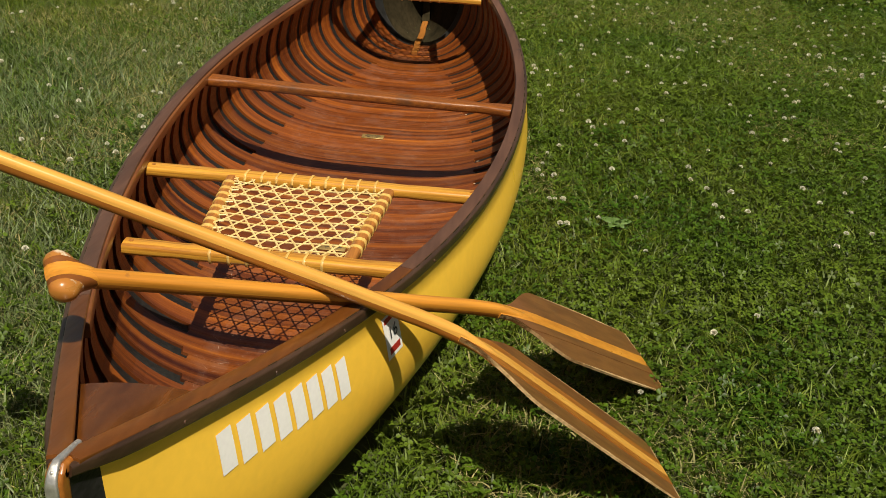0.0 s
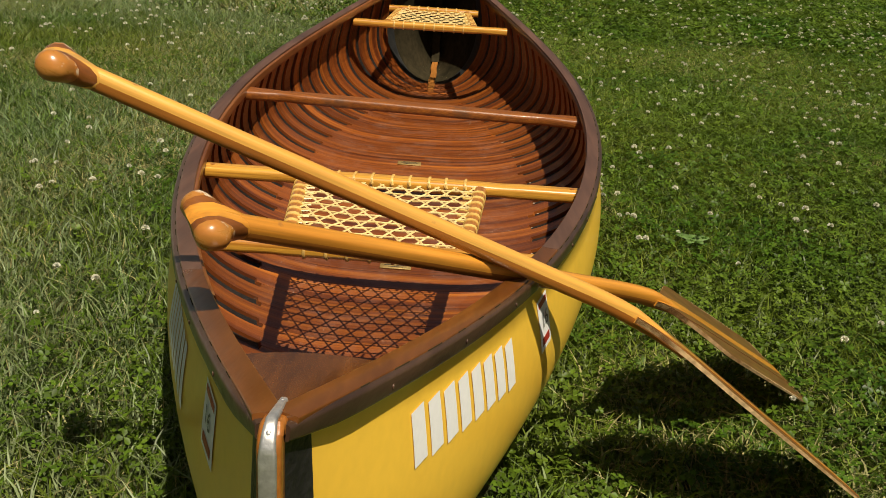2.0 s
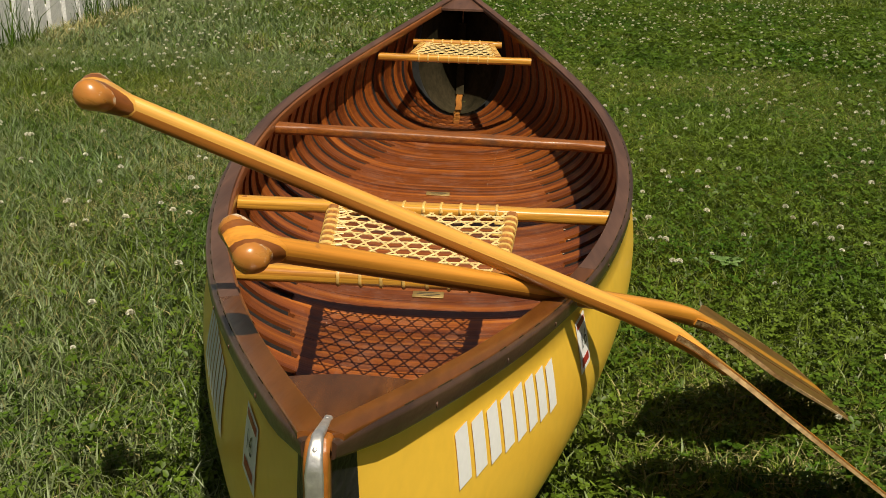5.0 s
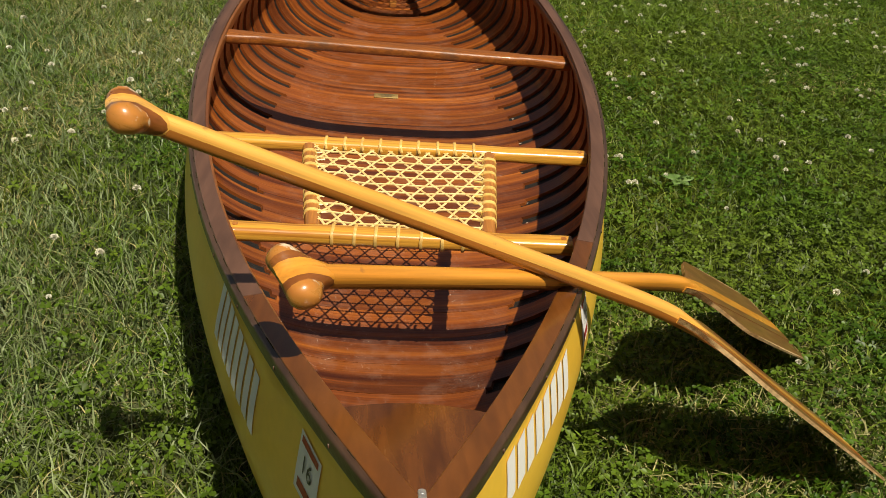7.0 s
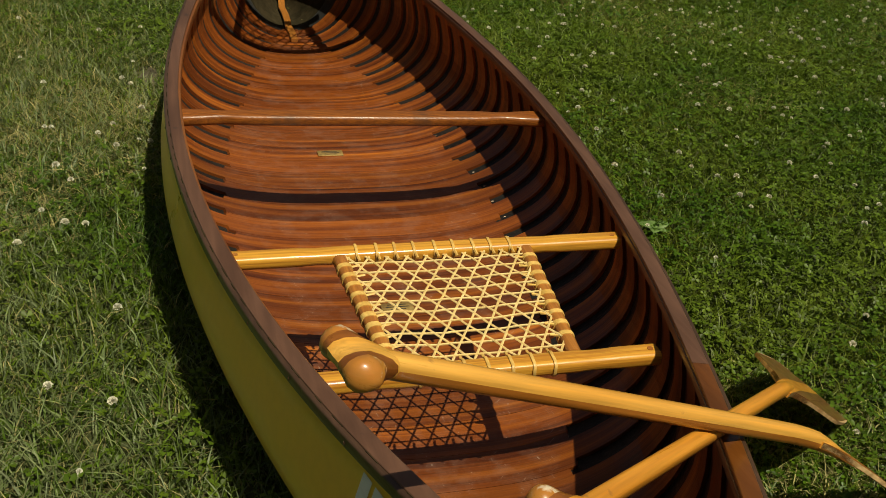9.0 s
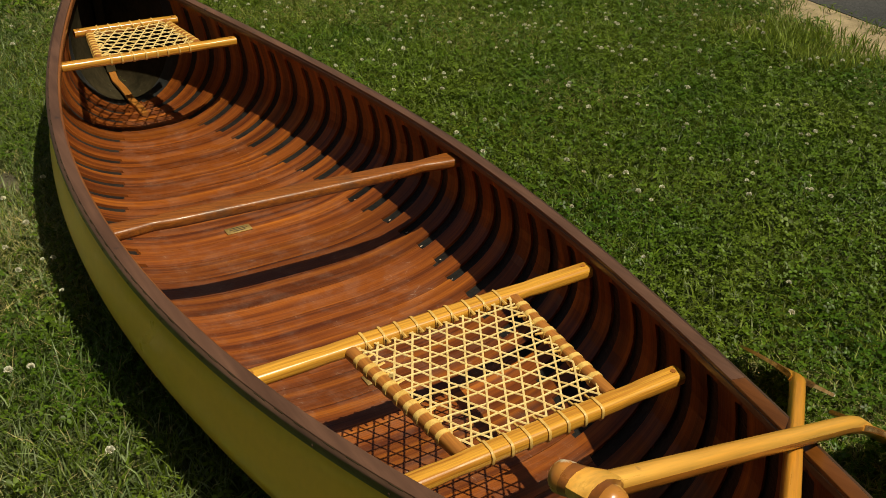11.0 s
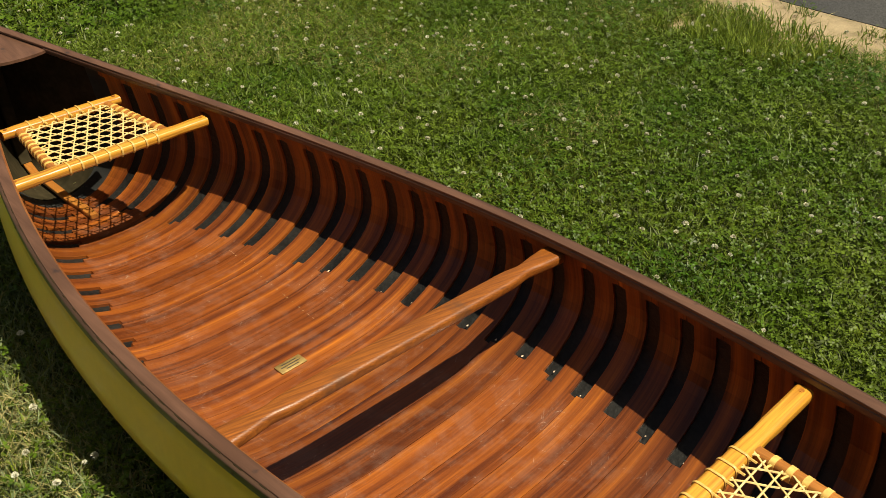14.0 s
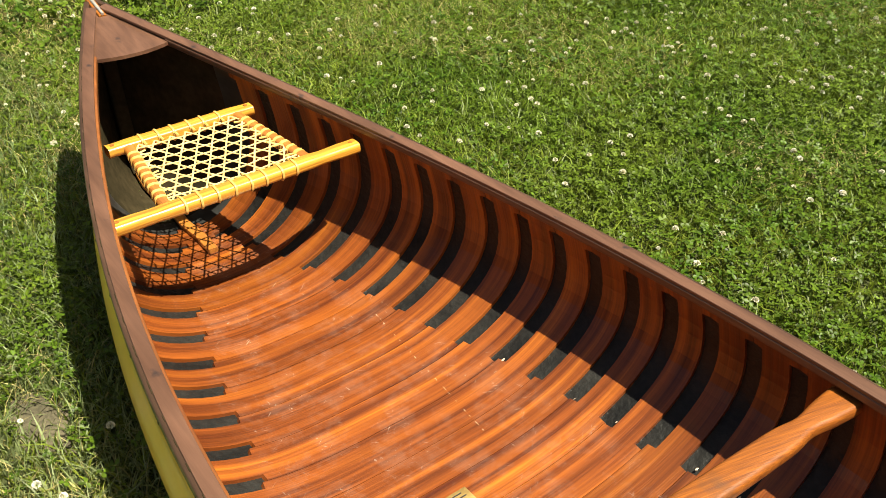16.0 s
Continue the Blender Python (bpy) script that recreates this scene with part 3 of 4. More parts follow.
def plate(y, x, tilt):
    bm = bmesh.new()
    bmesh.ops.create_cube(bm, size=1, matrix=Matrix.Translation((x, y, keel(y) + HULL_T + 0.0085)) @ Matrix.Rotation(tilt, 4, "Z") @ Matrix.Diagonal((0.068, 0.032, 0.0025, 1)))
    bmesh.ops.bevel(bm, geom=bm.edges[:], offset=0.0006, segments=1, affect="EDGES")
    p = cbm("name_plate", bm, BRASS, "small brass plate on the floor")
    bm = bmesh.new()
    for i, w in enumerate((0.040, 0.050, 0.032)):
        bmesh.ops.create_cube(bm, size=1, matrix=Matrix.Translation((x, y + 0.008 - 0.008 * i, keel(y) + HULL_T + 0.0100)) @ Matrix.Diagonal((w, 0.0020, 0.0006, 1)))
    cbm("engraving", bm, INK, "", parent=p)


plate(0.383, -0.018, 0.0)
plate(-0.368, 0.002, 0.0)


def floor_marks():
    """A dotted scratch along the floor and pale chips at the ends of the dark slots."""
    r = random.Random(8)
    y = 0.48
    while y < 0.87:
        run = r.uniform(0.003, 0.011)
        verts = []
        for yy, w in ((y, 0.0002), (y + run * 0.5, r.uniform(0.0003, 0.0008)), (y + run, 0.0002)):
            x = 0.126 + 0.085 * (yy - 0.48) + r.uniform(-0.0008, 0.0008)
            p = section(yy, f_at(yy, x, HULL_T), HULL_T + 0.0069)
            verts += [p + Vector((-w, 0, 0)), p + Vector((w, 0, 0))]
        cpart("scratch", verts, [(0, 1, 3, 2), (2, 3, 5, 4)], [CHIP], "", False)
        y += run + r.uniform(0.006, 0.024)
    for k in (-6, -5, -3, -2, -1, 0, 1, 3, 4, 6):
        y = FIRST + PITCH * (k + 0.5) - GAP / 2 * r.uniform(0.3, 1.0)
        x = gap_start(y) + r.uniform(0.002, 0.02)
        c = section(y, f_at(y, x, HULL_T), HULL_T + 0.0070)
        size = r.uniform(0.0009, 0.0024)
        ring = []
        for i in range(7):
            a = 2 * math.pi * i / 7
            q = size * r.uniform(0.5, 1.2)
            ring.append(c + Vector((1.8 * q * math.cos(a), q * math.sin(a), 0.4 * q * math.cos(a))))
        cpart("chip", ring + [c + Vector((0, 0, 0.0008))], [(i, (i + 1) % 7, 7) for i in range(7)], [CHIP], "", False)


floor_marks()


def decal(name, side, ya, yb, za, zb, material, label, slant=0.0, off=-0.0012, parent=None, n=6):
    """A thin film patch that lies on the hull's outside."""
    verts, faces = [], []
    for lift in (off, off + 0.0010):
        for i in range(n + 1):
            for j in range(n + 1):
                z = za + (zb - za) * j / n
                y = ya + (yb - ya) * i / n + slant * (z - za)
                verts.append((side * (side_x(y, z) - lift), y, z))
    m = (n + 1) ** 2
    for i in range(n):
        for j in range(n):
            a = i * (n + 1) + j
            faces.append((a, a + 1, a + n + 2, a + n + 1))
    return cpart(name, verts[:m], faces, [material], label, parent=parent)


# registration characters as plain bars, and the dated sticker, on both sides
def markings(side, y0, y1, z0, z1, rise):
    """Eight upright bars in a row; rise: how far the row climbs towards the end of the hull."""
    n = 8
    for i in range(n):
        a = y0 + (y1 - y0) * i / n
        b = a + (y1 - y0) / n * 0.74
        lift = rise * (1 - (i + 0.5) / n)
        decal("registration_bar", side, a, b, z0 + lift, z1 + lift, WHITE, "plain white bar on the hull", slant=0.0)


def sticker(side, ya, yb, za, zb):
    base = decal("sticker", side, ya, yb, za, zb, WHITE, "white sticker with red boat mark")
    dy, dz = yb - ya, zb - za
    decal("boat_mark", side, ya + dy * 0.15, yb - dy * 0.15, za + dz * 0.10, za + dz * 0.26, RED, "", off=-0.0018, parent=base, n=3)
    decal("boat_mark", side, ya + dy * 0.1, yb - dy * 0.1, zb - dz * 0.16, zb - dz * 0.05, RED, "", off=-0.0018, parent=base, n=3)
    cu = bpy.data.curves.new("year", "FONT")
    cu.body, cu.size, cu.align_x, cu.align_y = "16", dz * 0.42, "CENTER", "CENTER"
    ob = new("year_print", cu)
    ym, zm = (ya + yb) / 2, (za + zb) / 2 + dz * 0.07
    e = 0.004
    px = side * (side_x(ym, zm) + 0.0026)
    ty = Vector((side * (side_x(ym + e, zm) - side_x(ym - e, zm)), 2 * e, 0)).normalized() * side
    tz = Vector((side * (side_x(ym, zm + e) - side_x(ym, zm - e)), 0, 2 * e)).normalized()
    nn = ty.cross(tz)
    m = Matrix((ty, nn.cross(ty), nn)).transposed().to_4x4()
    m.translation = (px, ym, zm)
    dep = bpy.context.evaluated_depsgraph_get()
    me = bpy.data.meshes.new_from_object(ob.evaluated_get(dep))
    bpy.data.objects.remove(ob)
    me.transform(m)
    me.materials.clear()
    me.materials.append(INK)
    tx = new("year_print", me)
    tx.parent = base


markings(1, -1.529, -1.262, 0.247, 0.308, 0.052)
markings(-1, -1.362, -1.150, 0.235, 0.318, 0.0)
sticker(1, -1.160, -1.112, 0.232, 0.306)
sticker(-1, -1.547, -1.494, 0.288, 0.361)

# ---- paddles ----


def paddle(grip, throat, end, across, label):
    """A bent-shaft paddle of laminated wood: grip end, throat, blade tip, and the direction of the blade's breadth."""
    G, T, E, W = (Vector(v) for v in (grip, throat, end, across))
    s = (T - G).normalized()
    W = (W - s * W.dot(s)).normalized()
    n = W.cross(s)
    if n.z < 0:
        n = -n
    pale = BLOND if "amber" in label else LIGHTWOOD
    root = tagged(new("paddle"), label, "paddle", "paddles leaning on the canoe")
    root.matrix_world = Matrix((s, W, n)).transposed().to_4x4()
    root.matrix_world.translation = G
    m = Matrix((s, W, n)).transposed().to_4x4()
    m.translation = G
    root.matrix_world = m
    inv = m.inverted()
    Lt = (T - G).length
    e = inv @ E
    bend = math.atan2(e.z, e.x - Lt)

    def shift(q):
        """Height of the centre line in the paddle's own frame; it bends softly at the throat."""
        k = q - Lt
        if k < -0.095:
            return 0.0
        if k < 0.095:
            return bend * (k + 0.095) ** 2 / 0.38
        return bend * 0.095 + math.tan(bend) * (k - 0.095)

    # shaft in two layers: amber below, pale above
    rows = np.linspace(0.03, Lt + 0.075, 44)
    for name, lo, hi, material, lab in (("shaft", -1, 0.05, MIDWOOD, "amber laminated shaft"), ("shaft_lamination", 0.05, 1, pale, "pale shaft layer")):
        rings = []
        for q in rows:
            back = max(0.0, (q - Lt + 0.02) / 0.095)
            a, b = 0.0108 * (1 - 0.15 * back), 0.0128 * (1 - 0.50 * back)
            ring = []
            for i in range(9):
                v = lo + (hi - lo) * i / 8
                ring.append((a * (1 - abs(v) ** 2.6) ** (1 / 2.6), v * b))
            ring += [(-x, v) for x, v in reversed(ring)]
            z = shift(q) - 0.004 * back
            rings.append([Vector((q, x, z + v)) for x, v in ring])
        bm = bmesh.new()
        sweep(bm, rings)
        bmesh.ops.remove_doubles(bm, verts=bm.verts, dist=0.0002)
        part(name, bm, material, root, lab)
    # grip: a flared bar with rounded ends
    def grip_piece(name, w0, w1, material, lab):
        bm = bmesh.new()
        rings = []
        for i in range(13):
            w = w0 + (w1 - w0) * i / 12
            q = abs(w) / 0.0395
            ball = math.sqrt(max(1 - max((q - 0.62) / 0.38, 0) ** 2, 0.003))
            front = 0.010 - 0.005 * q + (0.017 + 0.003 * q) * ball
            rear = 0.010 - 0.005 * q - 0.016 * ball - 0.048 * math.exp(-(w / 0.0155) ** 2)
            high = 0.0168 * ball * (0.86 + 0.14 * min(q / 0.6, 1))
            ring = []
            for k in range(14):
                t = 2 * math.pi * k / 14
                c, sn = math.cos(t), math.sin(t)
                ring.append(Vector((-(front + rear) / 2 + 0.006 - (front - rear) / 2 * c, w, high * sn * (1 if c > -0.2 else 0.9))))
            rings.append(ring)
        sweep(bm, rings)
        return part(name, bm, material, root, lab)
    grip_piece("grip", -0.0115, 0.0115, pale, "pale middle block of the grip")
    for sg in (-1, 1):
        grip_piece("grip_layer", sg * 0.0115, sg * 0.0205, DARKGRIP, "brown grip layer")
        grip_piece("grip_end", sg * 0.0205, sg * 0.0394, GRIPEND, "rounded worn amber grip end")
    # blade
    L = (E - T).length

    def half(q):
        """Half breadth of the blade, q from throat to tip."""
        r = q / L
        if r < 0.30:
            t = max(r, 0) / 0.30
            return 0.013 + 0.068 * (t * t * (3 - 2 * t)) ** 0.85
        return 0.081 + 0.004 * math.sin((r - 0.30) / 0.7 * math.pi)

    def blade_piece(name, v0, v1, material, lab, lift=0.0, parent=None):
        """A lengthwise strip between two shares of the half breadth, or metres from the middle where small."""
        rings = []
        for i in range(31):
            q = -0.02 + (L + 0.02) * i / 30
            h = half(q)
            if q > L - 0.012:
                h *= 0.955
            a = max(min(v0, h), -h)
            b = max(min(v1, h), -h)
            if b - a < 0.0006:
                mid = (a + b) / 2
                a, b = mid - 0.0003, mid + 0.0003
            x = Lt + q * math.cos(bend) + 0.0
            z = shift(Lt + q) if q < 0.095 else shift(Lt + 0.095) + math.sin(bend) * (q - 0.095)
            th = (0.0048 - 0.0022 * max(q, 0) / L) + lift
            rings.append([Vector((x, a, z - th)), Vector((x, a, z + th)), Vector((x, (a + b) / 2, z + th)), Vector((x, b, z + th)), Vector((x, b, z - th)), Vector((x, (a + b) / 2, z - th))])
        bm = bmesh.new()
        sweep(bm, rings)
        return part(name, bm, material, parent or root, lab, False)
    blade = blade_piece("blade", -0.0135, 0.0135, pale, "pale centre strip of the blade")
    for sg in (-1, 1):
        a, b = sorted((sg * 0.0135, sg * 0.034))
        blade_piece("blade_strip", a, b, MIDWOOD if "amber" in label else DARKWOOD, "inner blade layer", -0.0001, blade)
        a, b = sorted((sg * 0.034, sg * 0.0805))
        blade_piece("blade_strip", a, b, DARKWOOD, "dark walnut blade layer", -0.0010, blade)
        a, b = sorted((sg * 0.0805, sg * 0.090))
        blade_piece("blade_edge", a, b, WORN, "pale worn blade edge", -0.0014, blade)
    bm = bmesh.new()
    z = shift(Lt + 0.095) + math.sin(bend) * (L - 0.095)
    x = Lt + L * math.cos(bend)
    sweep(bm, [[Vector((x + dx, yy, z + dz)) for dx, dz in ((-0.002, -0.0022), (0.0008, -0.0016), (0.0008, 0.0016), (-0.002, 0.0022))] for yy in np.linspace(-0.0775, 0.0775, 5)])
    part("tip_edge", bm, WORN, blade, "pale worn blade tip", False)
    return root


paddle((-0.292, -1.336, 0.619), (0.374, -1.180, 0.305), (0.716, -1.106, 0.026), (-0.235, 0.968, -0.06), "bent-shaft laminated paddle with amber striped blade leaning on the canoe")
paddle((-0.120, -1.430, 0.496), (0.426, -1.028, 0.268), (0.716, -0.782, 0.024), (-0.472, 0.838, 0.270), "bent-shaft laminated paddle with dark walnut blade leaning on the canoe")

# ---- ground, drive, fence ----
bm = bmesh.new()
bmesh.ops.create_grid(bm, x_segments=2, y_segments=2, size=300, matrix=Matrix.Translation((0, 0, GROUND)))
me = bpy.data.meshes.new("ground")
bm.to_mesh(me)
bm.free()
me.materials.append(SOIL)
tagged(new("ground", me), "mown lawn soil under grass and clover", "ground", kind="structure")


def drive_edge(y):
    return 3.05 + 0.14 * (y - 0.3) + 0.10 * max(y - 1.6, 0) ** 1.3


def sand_edge(y):
    """The lawn's ragged inner edge of the sand; works on numbers and arrays."""
    tongue = 0.18 * np.clip((y - 0.85) / 0.35, 0, 1) + 0.16 * np.exp(-((y + 0.05) / 0.15) ** 2)
    return -0.44 + tongue + 0.05 * np.sin(5.1 * y + 0.6) * np.sin(2.3 * y + 0.4) + 0.07 * np.sin(13.7 * y) * np.sin(3.1 * y + 2)


def slab(name, pts, z0, z1, material, label, category):
    n = len(pts)
    verts = [(x, y, z0) for x, y in pts] + [(x, y, z1) for x, y in pts]
    faces = [tuple(range(n, 2 * n))] + [(i, (i + 1) % n, n + (i + 1) % n, n + i) for i in range(n)]
    return tagged(mesh_object(name, verts, faces, [material], False), label, category, kind="structure")


ys = np.linspace(-14, 30, 90)
slab("road", [(drive_edge(y) + 0.02 * math.sin(7 * y), y) for y in ys] + [(9, 30), (9, -14)], GROUND - 0.02, GROUND + 0.009, ASPHALT, "dark grey asphalt driveway", "road")
slab("sand_strip", [(drive_edge(y) + float(sand_edge(y)) - 0.28 - 0.05 * noise.noise((y * 6, 0, 0)), y) for y in np.linspace(-14, 30, 500)] + [(drive_edge(30) - 0.0, 30), (drive_edge(-14) - 0.0, -14)],
     GROUND - 0.02, GROUND + 0.006, SAND, "bare sandy strip along the driveway", "ground")


rb = random.Random(12)
slab("bare_patch", [(-0.49 + 0.055 * rb.uniform(0.8, 1.15) * math.cos(a), 1.0 + 0.11 * rb.uniform(0.8, 1.15) * math.sin(a)) for a in np.linspace(0, 2 * math.pi, 18)[:-1]],
     GROUND - 0.01, GROUND + 0.004, DIRT, "bare dry soil patch worn into the lawn", "ground")


def fence():
    root = tagged(new("picket_fence"), "white painted picket fence at the lawn's edge", "fence")
    root.location = (-2.42, 2.0, GROUND)
    bm = bmesh.new()
    prof = [(-0.07, 0), (0.07, 0), (0.07, 0.86), (0.0, 0.95), (-0.07, 0.86)]
    sweep(bm, [[Vector((x, a, b)) for a, b in prof] for x in (-0.011, 0.011)])
    first = part("picket", bm, FENCE, root, "", False)
    for i in range(26):
        o = first if i == 0 else first.copy()
        if i:
            scene.collection.objects.link(o)
        o.location = (0.035, -1.2 + 0.205 * i, 0.02)
    for z in (0.13, 0.70):
        bm = bmesh.new()
        bmesh.ops.create_cube(bm, size=1, matrix=Matrix.Translation((0, 1.35, z)) @ Matrix.Diagonal((0.045, 5.4, 0.085, 1)))
        bmesh.ops.bevel(bm, geom=bm.edges[:], offset=0.004, segments=1, affect="EDGES")
        part("fence_rail", bm, FENCE, root, "", False)
    for y in (-1.25, 1.2, 3.9):
        bm = bmesh.new()
        bmesh.ops.create_cube(bm, size=1, matrix=Matrix.Translation((-0.06, y, 0.5)) @ Matrix.Diagonal((0.09, 0.09, 1.0, 1)))
        bmesh.ops.bevel(bm, geom=bm.edges[:], offset=0.005, segments=1, affect="EDGES")
        part("fence_post", bm, FENCE, root, "", False)


fence()

# ---- grass, clover, flowers ----
rng = np.random.default_rng(11)


def stuff(name, verts, tris, material, label, category):
    """One mesh of many loose triangles from arrays."""
    me = bpy.data.meshes.new(name)
    me.vertices.add(len(verts))
    me.vertices.foreach_set("co", verts.astype(np.float32).ravel())
    me.loops.add(tris.size)
    me.loops.foreach_set("vertex_index", tris.astype(np.int32).ravel())
    me.polygons.add(len(tris))
    me.polygons.foreach_set("loop_start", np.arange(0, tris.size, 3, dtype=np.int32))
    me.polygons.foreach_set("loop_total", np.full(len(tris), 3, dtype=np.int32))
    me.materials.append(material)
    me.update(calc_edges=True)
    return tagged(new(name, me), label, category, kind="stuff")


def clear_of_things(p, grow=0.0):
    """True where the lawn is free: outside the hull's footprint, the drive and the sand."""
    u = np.clip(np.abs((p[:, 1] - YC) / 1.76), 0, 1.2)
    half = (0.395 + grow) * (1 - np.minimum(u, 1) ** 2.1) * (u < 0.97)
    free = np.abs(p[:, 0]) > half - 0.02
    road = 3.05 + 0.14 * (p[:, 1] - 0.3) + 0.10 * np.maximum(p[:, 1] - 1.6, 0) ** 1.3
    inside = p[:, 0] - (road + sand_edge(p[:, 1]) + rng.normal(0, 0.10, len(p)))
    tuft = lawn_noise(p, 14.0, 41) > 0.70
    free &= ((inside < 0) & (p[:, 0] < road + 0.03)) | (tuft & (p[:, 0] < road - 0.02) & (rng.uniform(size=len(p)) < 0.22))
    free &= ((p[:, 0] - 2.50) / 0.13) ** 2 + ((p[:, 1] - 1.02) / 0.05) ** 2 > rng.uniform(0.5, 1.3, len(p))
    free &= np.abs(p[:, 0] + 2.42) > 0.02
    free &= ((p[:, 0] + 0.49) / 0.045) ** 2 + ((p[:, 1] - 1.00) / 0.09) ** 2 > rng.uniform(0.0, 1.5, len(p))     # bare patch
    free &= (p[:, 0] - 1.10) ** 2 + (p[:, 1] - 1.21) ** 2 > 0.022 ** 2                                           # small hole
    return free


def lawn_noise(p, s, seed):
    """Cheap smooth noise on the plane from a few waves, 0 to 1."""
    r = np.random.default_rng(seed)
    v = np.zeros(len(p))
    for _ in range(9):
        a = r.uniform(0, 2 * np.pi)
        k = s * r.uniform(0.5, 2.0)
        v += np.sin(k * (p[:, 0] * np.cos(a) + p[:, 1] * np.sin(a)) + r.uniform(0, 6.28))
    return 0.5 + v / 9


def points(count, x0, x1, y0, y1, grow=0.0):
    p = np.stack([rng.uniform(x0, x1, count), rng.uniform(y0, y1, count)], 1)
    return p[clear_of_things(p, grow)]


def blades(name, p, h0, h1, width, lean, material, label):
    n = len(p)
    h = rng.uniform(h0, h1, n) * (1 + 0.32 * np.clip(-p[:, 0] - 0.55, 0, 1))     # longer on the fence side
    a = rng.uniform(0, 2 * np.pi, n)
    b = a + rng.normal(0, 0.9, n)
    l = h * np.abs(rng.normal(lean, lean * 0.5, n))
    w = width * rng.uniform(0.6, 1.3, n) / 2
    side = np.stack([np.cos(a), np.sin(a)], 1) * w[:, None]
    go = np.stack([-np.sin(b), np.cos(b)], 1) * l[:, None]
    z0 = np.full(n, GROUND - 0.004)
    v = np.empty((n, 5, 3))
    v[:, 0, :2], v[:, 1, :2] = p - side, p + side
    v[:, 2, :2], v[:, 3, :2] = p + go * 0.42 - side * 0.85, p + go * 0.42 + side * 0.85
    v[:, 4, :2] = p + go
    v[:, 0, 2] = v[:, 1, 2] = z0
    v[:, 2, 2] = v[:, 3, 2] = z0 + h * 0.62
    v[:, 4, 2] = z0 + h * (1 - 0.18 * lean)
    base = (np.arange(n) * 5)[:, None, None]
    t = np.array([[0, 1, 3], [0, 3, 2], [2, 3, 4]])[None] + base
    return stuff(name, v.reshape(-1, 3), t.reshape(-1, 3), material, label, "grass")


def clover(name, p, size, z0, z1):
    n = len(p)
    a = rng.uniform(0, 2 * np.pi, n)
    z = GROUND + rng.uniform(z0, z1, n)
    s = size * rng.uniform(0.6, 1.25, n)
    tilt = rng.normal(0, 0.30, (n, 2))
    shape = np.array([(0.0, 0, 0), (0.55, -0.42, 0.10), (1.0, -0.26, 0.05), (0.95, 0.0, -0.10), (1.0, 0.26, 0.05), (0.55, 0.42, 0.10)])
    tris = np.array([[0, 1, 3], [1, 2, 3], [0, 3, 5], [3, 4, 5]])
    v = np.empty((n, 3, 6, 3))
    for k in range(3):
        c, sn = np.cos(a + k * 2.094), np.sin(a + k * 2.094)
        x = shape[None, :, 0] * c[:, None] - shape[None, :, 1] * sn[:, None]
        y = shape[None, :, 0] * sn[:, None] + shape[None, :, 1] * c[:, None]
        v[:, k, :, 0], v[:, k, :, 1] = p[:, 0:1] + x * s[:, None], p[:, 1:2] + y * s[:, None]
        v[:, k, :, 2] = z[:, None] + (shape[None, :, 2] + x * tilt[:, 0:1] + y * tilt[:, 1:2]) * s[:, None]
    t = tris[None] + (np.arange(3 * n) * 6)[:, None, None]
    return stuff(name, v.reshape(-1, 3), t.reshape(-1, 3), CLOVER, "three-leaved white clover plants in the lawn", "clover")


def lushness(p):
    """How much clover: thick on the side of the drive, thin and dry on the fence side."""
    patch = 0.75 * np.exp(-((p[:, 0] + 0.48) / 0.22) ** 2 - ((p[:, 1] - 1.42) / 0.30) ** 2)
    return np.clip(0.45 + 0.35 * p[:, 0] + 0.5 * (lawn_noise(p, 3.0, 5) - 0.5) + patch, 0.06, 1.0)


def lush_patch(p):
    """Thick dark clover beside the near half of the canoe, on the side of the drive."""
    return np.exp(-((p[:, 0] - 1.5) / 0.95) ** 2 - ((p[:, 1] + 0.45) / 1.0) ** 2)


def fence_side(p):
    """Rises towards the fence and the far end, where the lawn is darker."""
    return np.clip((-p[:, 0] - 0.75) / 0.7, 0, 1) * np.clip((p[:, 1] + 0.5) / 0.9, 0, 1)


def yellowing(p):
    """Paler patches of lawn beside the far half of the canoe."""
    d = ((p[:, 0] - 1.5) / 0.8) ** 2 + ((p[:, 1] - 1.95) / 0.75) ** 2
    return np.clip(0.85 * np.exp(-d) - 0.5 * lush_patch(p) + 0.7 * (lawn_noise(p, 4.5, 91) - 0.5), 0, 1) * (p[:, 0] > 0)


near = points(428000, -2.42, 3.5, -1.75, 2.7)
pale = rng.uniform(size=len(near)) < np.clip(0.26 - 0.34 * near[:, 0] + 0.9 * (lawn_noise(near, 2.6, 21) - 0.5) + 1.15 * yellowing(near) + 0.10 * (near[:, 0] > 0) - 0.25 * lush_patch(near) - 0.45 * fence_side(near), 0.05, 0.92)
green = near[~pale]
green = green[rng.uniform(size=len(green)) > 0.45 * lush_patch(green)]
blades("lawn_grass", green, 0.028, 0.062, 0.0037, 0.78, GRASS, "short green mown lawn grass")
light = near[pale]
blades("pale_grass", light[light[:, 0] < 0], 0.032, 0.068, 0.0032, 0.72, PALE, "paler thin lawn grass on the dry side")
blades("yellowish_grass", light[light[:, 0] >= 0], 0.030, 0.066, 0.0036, 0.75, SUNNY, "yellowish thin lawn grass among the clover")
far = points(105000, -2.42, 3.4, 2.7, 8.5)
pale = rng.uniform(size=len(far)) < np.clip(0.3 - 0.26 * far[:, 0] + 0.8 * (lawn_noise(far, 1.8, 22) - 0.5), 0.08, 0.9)
blades("lawn_grass", far[~pale], 0.035, 0.075, 0.009, 0.7, GRASS, "short green mown lawn grass")
light = far[pale]
